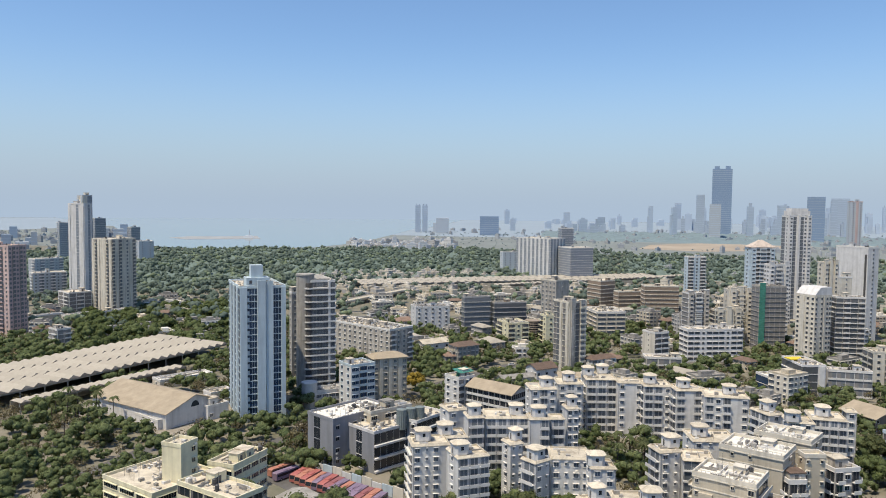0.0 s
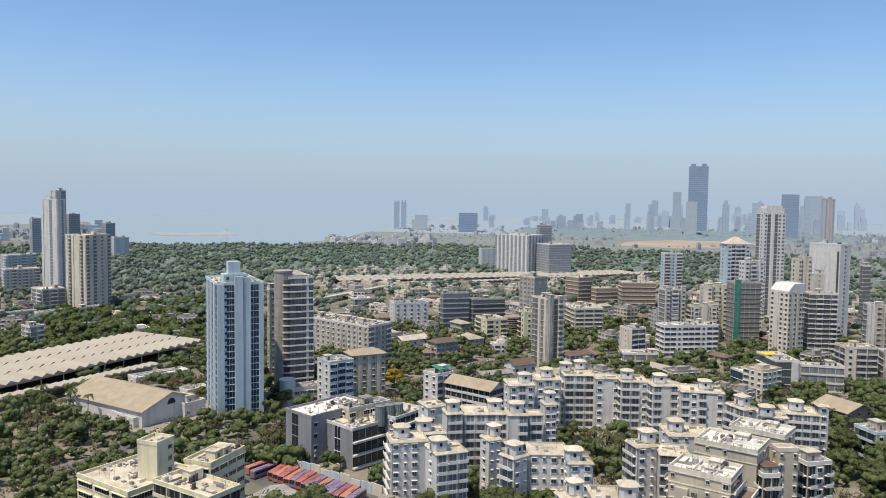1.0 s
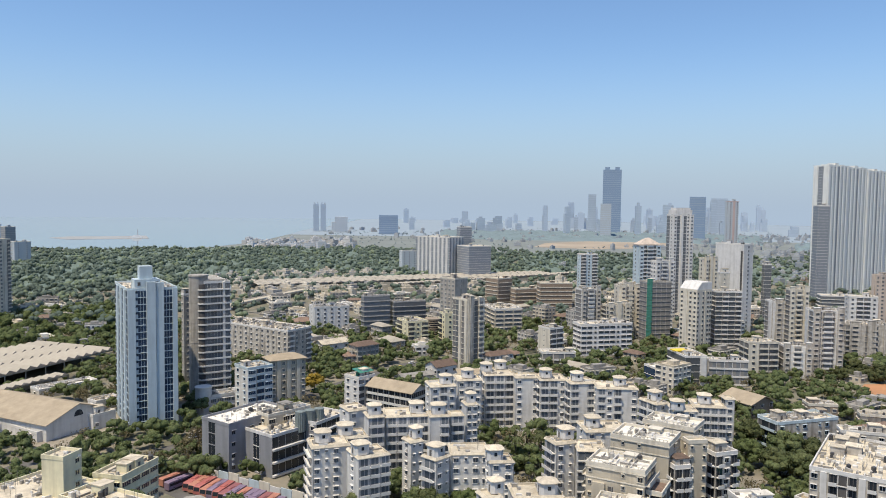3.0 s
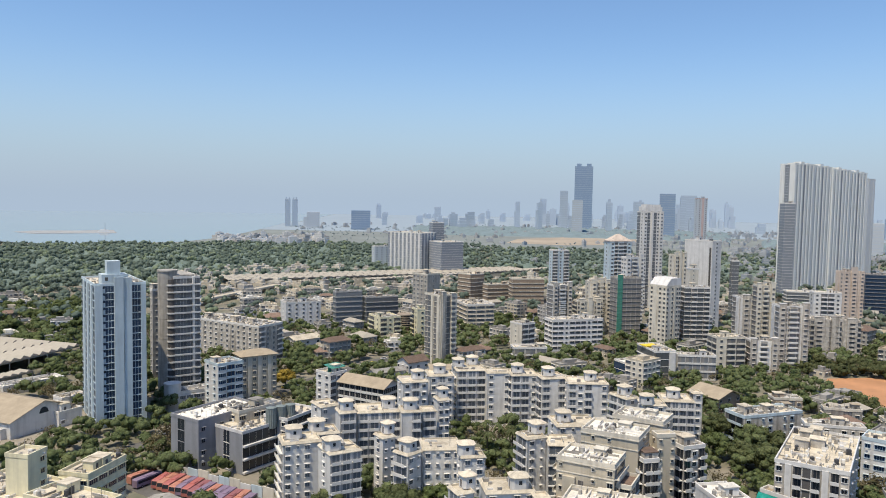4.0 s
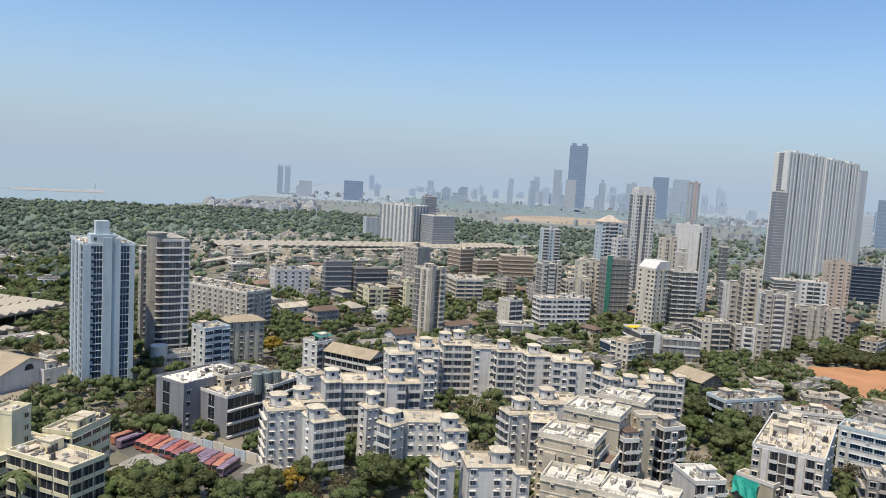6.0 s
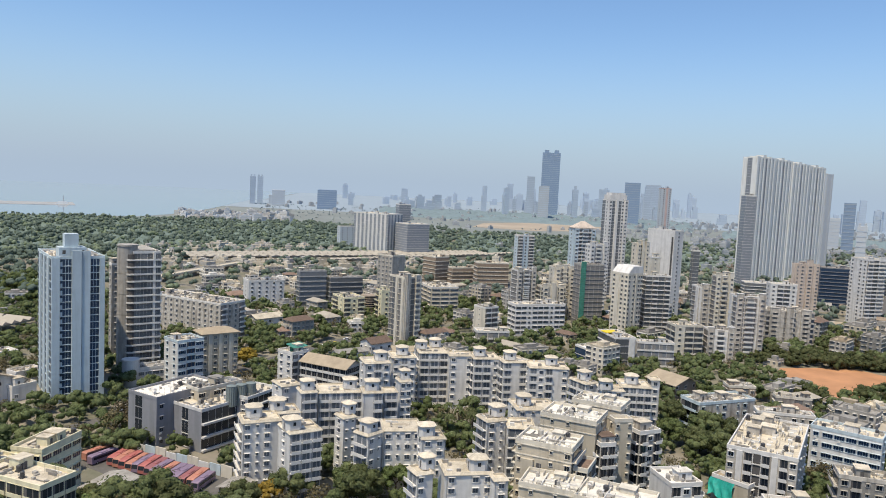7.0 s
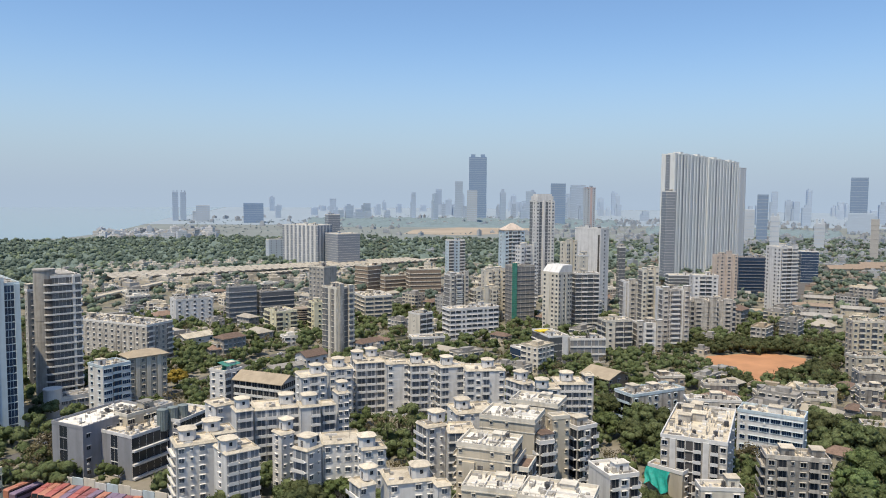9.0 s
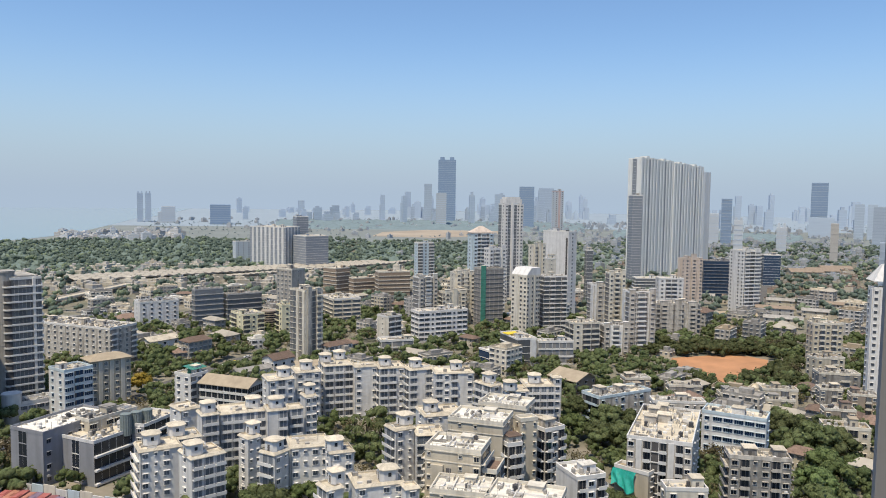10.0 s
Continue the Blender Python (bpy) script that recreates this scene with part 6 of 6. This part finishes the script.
for q in ((782.8, 745.5), (826.6, 763.8), (748.7, 739.8)):
    hall("large old mill hall under a dark brown roof", q[0], q[1], -20, 42, 16, 9, 4, BRICKY, wallm=BEIGE, name="hall", along="x", wins="")

# ---- woods and far town ----
wood = scatter(hrng, 620, 1720, -34, 13, 14.5, lambda x, y, r, a: (0.95 if r > 900 or a < -9 else 0.5) * (1.0 if noise.noise(Vector((x / 130, y / 130, 7))) > -0.45 else 0.4) * (1 if r < 1600 + 60 * noise.noise(Vector((a / 4, 0, 0))) else 0), 2)
wood += scatter(hrng, 1040, 1560, 13, 33, 16, lambda x, y, r, a: 0.85, 2)
wood += scatter(hrng, 620, 1040, 13, 56, 15, lambda x, y, r, a: 0.55, 2)
wood += scatter(hrng, 1040, 1800, 33, 56, 15, lambda x, y, r, a: 0.55, 2)
green = [[], []]
for q in wood:
    green[0 if hrng.random() < 0.8 else 1].append(q)
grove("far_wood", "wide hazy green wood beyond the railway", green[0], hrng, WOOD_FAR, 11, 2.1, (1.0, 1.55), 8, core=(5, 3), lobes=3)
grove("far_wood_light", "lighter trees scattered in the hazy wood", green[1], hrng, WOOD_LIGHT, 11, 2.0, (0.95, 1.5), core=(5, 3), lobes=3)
def canopy(name, label, r0, r1, a0, a1, z, mt, n, k, cell=11.0):
    """The closed canopy of a wood: rounded crowns, each with its own height, side by side."""
    vs = []
    for i in range(k + 1):
        r = r0 + (r1 - r0) * i / k
        for j in range(n + 1):
            a = radians(a0 + (a1 - a0) * j / n)
            x, y = r * math.sin(a), r * math.cos(a)
            e = min(1.0, i / 3, (k - i) / 3, j / 3, (n - j) / 3)
            dist, spots = noise.voronoi(Vector((x / cell, y / cell, 0.5)))
            dome = max(0.0, 1 - (dist[0] / 0.7) ** 2)
            own = noise.noise(spots[0] * 3.7)
            vs.append((x, y, e * (z + 3.6 * own + 5.5 * dome + 2.0 * noise.noise(Vector((x / 45, y / 45, 1)))) - 0.2))
    m = Mb()
    m.add(vs, [(i * (n + 1) + j, (i + 1) * (n + 1) + j, (i + 1) * (n + 1) + j + 1, i * (n + 1) + j + 1) for i in range(k) for j in range(n)])
    me = m.mesh(name, [mt])
    me.polygons.foreach_set("use_smooth", [True] * len(me.polygons))
    return tagged(new(name, me), label, "trees", kind="stuff")


# canopy toned like the hazed leaves, so gaps between far crowns stay light
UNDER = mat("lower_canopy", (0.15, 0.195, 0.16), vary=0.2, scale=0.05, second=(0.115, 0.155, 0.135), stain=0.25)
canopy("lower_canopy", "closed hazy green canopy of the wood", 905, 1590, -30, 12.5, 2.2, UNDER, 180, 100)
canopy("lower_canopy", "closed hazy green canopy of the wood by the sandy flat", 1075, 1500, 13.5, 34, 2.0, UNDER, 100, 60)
# belt green is shifted to blue-grey to imitate the haze in front
BELT = mat("hazed_tree_belt", (0.185, 0.245, 0.26), vary=0.12, scale=0.03)
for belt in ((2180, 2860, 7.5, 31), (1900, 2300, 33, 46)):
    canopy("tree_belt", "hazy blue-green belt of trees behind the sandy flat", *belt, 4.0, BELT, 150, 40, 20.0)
farw = []
for cnt, r0, r1, a0, a1 in ((850, 1760, 3300, 12, 57), (330, 1780, 2700, -3, 14), (300, 1500, 2800, -36, -23.5)):
    farw += wedge(hrng, cnt, r0, r1, a0, a1, 0)
sea_free = [q for q in farw if not (-17 < math.degrees(math.atan2(q[1], q[2])) < -1.5 and q[0] > 1650)]
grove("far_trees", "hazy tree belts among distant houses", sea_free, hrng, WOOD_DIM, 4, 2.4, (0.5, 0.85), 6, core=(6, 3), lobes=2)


def box_town(name, label, spots, rng, hs, ws, mats):
    m = Mb()
    for _, x, y in spots:
        w, d, h, a = rng.uniform(*ws), rng.uniform(*ws), rng.uniform(*hs) * (1 if rng.random() < 0.8 else 1.6), rng.uniform(0, 1.57)
        q = Mb()
        mi = rng.randrange(len(mats) - 1)
        q.box(-w / 2, -d / 2, -0.5, w / 2, d / 2, h, mi)
        q.box(-w / 2 + 0.3, -d / 2 + 0.3, h, w / 2 - 0.3, d / 2 - 0.3, h + 0.5, len(mats) - 1)
        q.box(-w / 5, -d / 5, h, w / 6, d / 6, h + 3, mi)
        for z in np.arange(1.5, h - 2, 3.6):
            q.box(-w / 2 - 0.1, -d / 2 - 0.1, z, w / 2 + 0.1, d / 2 + 0.1, z + 0.9, (mi + 1) % (len(mats) - 1))
        m.put(q, pose(x, y, 0, 0, 0, math.degrees(a)))
    return tagged(new(name, m.mesh(name, mats)), label, "town", kind="stuff")


town = []
for cnt, r0, r1, a0, a1 in ((420, 1750, 3000, 13, 57), (620, 1050, 1900, 31, 57), (50, 2000, 3000, -1, 14), (150, 1150, 2700, -36, -22), (22, 1000, 1500, 15, 32)):
    town += wedge(hrng, cnt, r0, r1, a0, a1, 4)
mid = wedge(hrng, 150, 800, 1030, -10, 12, 4) + wedge(hrng, 40, 800, 1000, 14, 33, 4)
box_town("packed_low_houses", "packed low houses with dusty roofs beyond the railway", mid, hrng, (3.5, 8), (7, 16), [CREAM, WORN, GREYW, BEIGE, STROOF])
box_town("packed_brown_houses", "packed low houses with brown roofs beyond the tenements", wedge(hrng, 190, 760, 1150, 33, 57, 3), hrng, (3, 6.5), (7, 15), [BEIGE, WORN, CONC, BROWN, TILE])
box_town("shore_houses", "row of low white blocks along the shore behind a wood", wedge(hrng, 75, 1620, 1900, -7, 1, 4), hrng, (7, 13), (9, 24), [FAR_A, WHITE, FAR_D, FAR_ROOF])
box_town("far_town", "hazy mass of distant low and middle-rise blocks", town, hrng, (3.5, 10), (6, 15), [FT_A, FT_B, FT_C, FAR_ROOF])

# ---- skyline ----
def far_tower(label, x, y, h, w, d=None, mt=None, twin=False, top=0.0, yaw=None):
    yaw = -math.degrees(math.atan2(x, y)) if yaw is None else yaw
    root = thing("skyscraper", x, y, yaw, label, "skyscraper")
    d = d or w
    for k, ox in enumerate((-w * 0.28, w * 0.28) if twin else (0,)):
        ww = w * 0.42 if twin else w
        m = Mb()
        m.box(ox - ww / 2, -d / 2, -0.5, ox + ww / 2, d / 2, h - top)
        part("shaft", m, mt or FAR_C, root)
        m = Mb()
        for z in np.arange(8, h - top - 2, 7):
            m.box(ox - ww / 2 - 0.25, -d / 2 - 0.25, z, ox + ww / 2 + 0.25, d / 2 + 0.25, z + 1.2)
        part("floor_relief", m, {"hazed_blue_glass": FAR_B, "skyline_wall": FAR_E, "hazed_pale_wall": FAR_E}.get(mt.name, mt), root)["kind"] = "stuff"
        if top:
            m = Mb()
            m.box(ox - ww * 0.4, -d * 0.4, h - top, ox - ww * 0.15, d * 0.4, h)
            m.box(ox + ww * 0.15, -d * 0.4, h - top, ox + ww * 0.4, d * 0.4, h)
            part("crown", m, mt or FAR_C, root)
    return root


# tower colours already hold the haze, fainter with distance
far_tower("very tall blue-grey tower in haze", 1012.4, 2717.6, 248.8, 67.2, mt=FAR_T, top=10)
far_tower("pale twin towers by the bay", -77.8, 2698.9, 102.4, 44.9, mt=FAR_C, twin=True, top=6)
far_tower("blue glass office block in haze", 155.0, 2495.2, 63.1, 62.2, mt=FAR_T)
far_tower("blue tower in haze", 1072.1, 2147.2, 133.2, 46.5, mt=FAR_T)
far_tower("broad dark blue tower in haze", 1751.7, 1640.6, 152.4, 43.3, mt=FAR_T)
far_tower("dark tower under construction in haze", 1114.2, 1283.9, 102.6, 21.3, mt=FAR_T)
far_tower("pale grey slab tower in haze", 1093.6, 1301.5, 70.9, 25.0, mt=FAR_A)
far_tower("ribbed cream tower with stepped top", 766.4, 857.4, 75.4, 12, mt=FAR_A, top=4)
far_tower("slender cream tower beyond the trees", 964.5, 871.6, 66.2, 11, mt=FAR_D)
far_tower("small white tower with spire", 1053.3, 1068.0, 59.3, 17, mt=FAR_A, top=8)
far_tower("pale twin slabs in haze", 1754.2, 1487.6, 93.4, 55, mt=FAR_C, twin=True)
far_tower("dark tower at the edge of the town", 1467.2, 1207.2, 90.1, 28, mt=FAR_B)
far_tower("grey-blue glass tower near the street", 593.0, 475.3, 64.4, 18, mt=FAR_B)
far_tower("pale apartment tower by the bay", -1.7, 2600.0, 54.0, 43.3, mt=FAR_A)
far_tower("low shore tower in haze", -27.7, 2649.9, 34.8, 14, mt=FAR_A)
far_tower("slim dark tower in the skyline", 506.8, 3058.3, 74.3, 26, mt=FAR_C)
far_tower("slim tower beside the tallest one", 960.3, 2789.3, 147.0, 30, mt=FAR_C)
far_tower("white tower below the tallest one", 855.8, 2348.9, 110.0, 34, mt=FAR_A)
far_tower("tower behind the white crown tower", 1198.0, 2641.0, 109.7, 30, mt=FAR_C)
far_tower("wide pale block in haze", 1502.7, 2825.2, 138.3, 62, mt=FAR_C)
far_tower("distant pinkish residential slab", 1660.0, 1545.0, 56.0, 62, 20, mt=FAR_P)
srng = random.Random(14)
for k in range(130):
    near_tall = k % 3 == 0
    a = radians(srng.gauss(22.5, 4.0) if near_tall else srng.uniform(4.0, 56.0))
    r = srng.uniform(2600, 4300)
    w = srng.uniform(13, 30)
    hh = (srng.uniform(32, 68) + (srng.random() ** 4) * 75) * (0.6 if math.degrees(a) < 14 else 1.0)
    yaw = -math.degrees(a) + srng.uniform(2, 22)
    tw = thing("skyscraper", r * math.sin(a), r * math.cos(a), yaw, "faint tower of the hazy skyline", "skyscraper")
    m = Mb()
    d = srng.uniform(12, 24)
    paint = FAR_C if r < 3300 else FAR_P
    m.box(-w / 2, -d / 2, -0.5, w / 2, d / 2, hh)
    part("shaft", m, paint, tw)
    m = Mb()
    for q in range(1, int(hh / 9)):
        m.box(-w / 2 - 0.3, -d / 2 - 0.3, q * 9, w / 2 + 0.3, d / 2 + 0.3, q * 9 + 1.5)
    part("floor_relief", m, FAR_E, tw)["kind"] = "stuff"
    m = Mb()
    if k % 2:
        m.box(-w / 4, -d / 4, hh, w / 5, d / 4, hh + srng.uniform(4, 12))
        part("lift_head", m, paint, tw)
    else:
        m.box(-w / 2 - w * 0.3, -d / 3, -0.5, -w / 2, d / 3, hh * srng.uniform(0.6, 0.9))
        part("side_wing", m, paint, tw)
for k in range(16):
    a = radians(srng.uniform(-36, -22.5))
    r = srng.uniform(1700, 2600)
    far_tower("hazy middle-rise block near the shore", r * math.sin(a), r * math.cos(a), srng.uniform(14, 34), srng.uniform(12, 26), mt=srng.choice([FAR_A, FAR_C]))
# low island with a white structure in the bay
isl = Mb()
isl.prism([(-762.7, 2080.6), (-686.3, 1995.9), (-507.7, 2070.0), (-559.0, 2244.4), (-635.5, 2185.8), (-742.5, 2159.5)], 0.0, 0.6)
# sandbank greyed for haze with the far roof colour
tagged(new("islet", isl.mesh("islet", [FAR_ROOF])), "low pale sandbank in the bay", "islet", kind="structure")

pv = thing("pavilion", -548, 2105, 15, "small white pavilion with a mast on a sandbank", "building", z=0.6)
m = Mb()
m.prism([(-16, -8), (16, -8), (16, 8), (-16, 8)], -0.2, 7, 0, [(-9, -5), (9, -5), (9, 5), (-9, 5)])
part("wall", m, FAR_A, pv)
m = Mb()
m.cyl(2, 0, 7, 24, 1.2, 0.4, n=8)
part("mast", m, FAR_A, pv)

# ---- the tower that the view is from ----
hx, hy, hz = 2.3, 1.9, 99.3
home = thing("viewing_tower", 0, 0, 0, "grey plastered pier and wall of the viewing tower", "building")
m = Mb()
m.box(0, 0, 84, 0.5, 0.6, 99.95)
part("pier", m, SLATE, home, "grey plastered pier beside the window", pose(hx + 0.083, hy - 0.037, 0, 0, 0, -50))
m = Mb()
m.box(-9, -14, -0.5, 9, -2.2, 99.0)
m.box(-9, -14, 101.5, 9, -2.2, 107)
m.box(-9, -14, 99.0, -3, -2.2, 101.5)
m.box(5, -14, 99.0, 9, -2.2, 101.5)
part("wall", m, CONC, home)
m = Mb()
m.box(-3, -2.2, 98.2, 5, -0.6, 98.4)
part("balcony_slab", m, CONC, home)
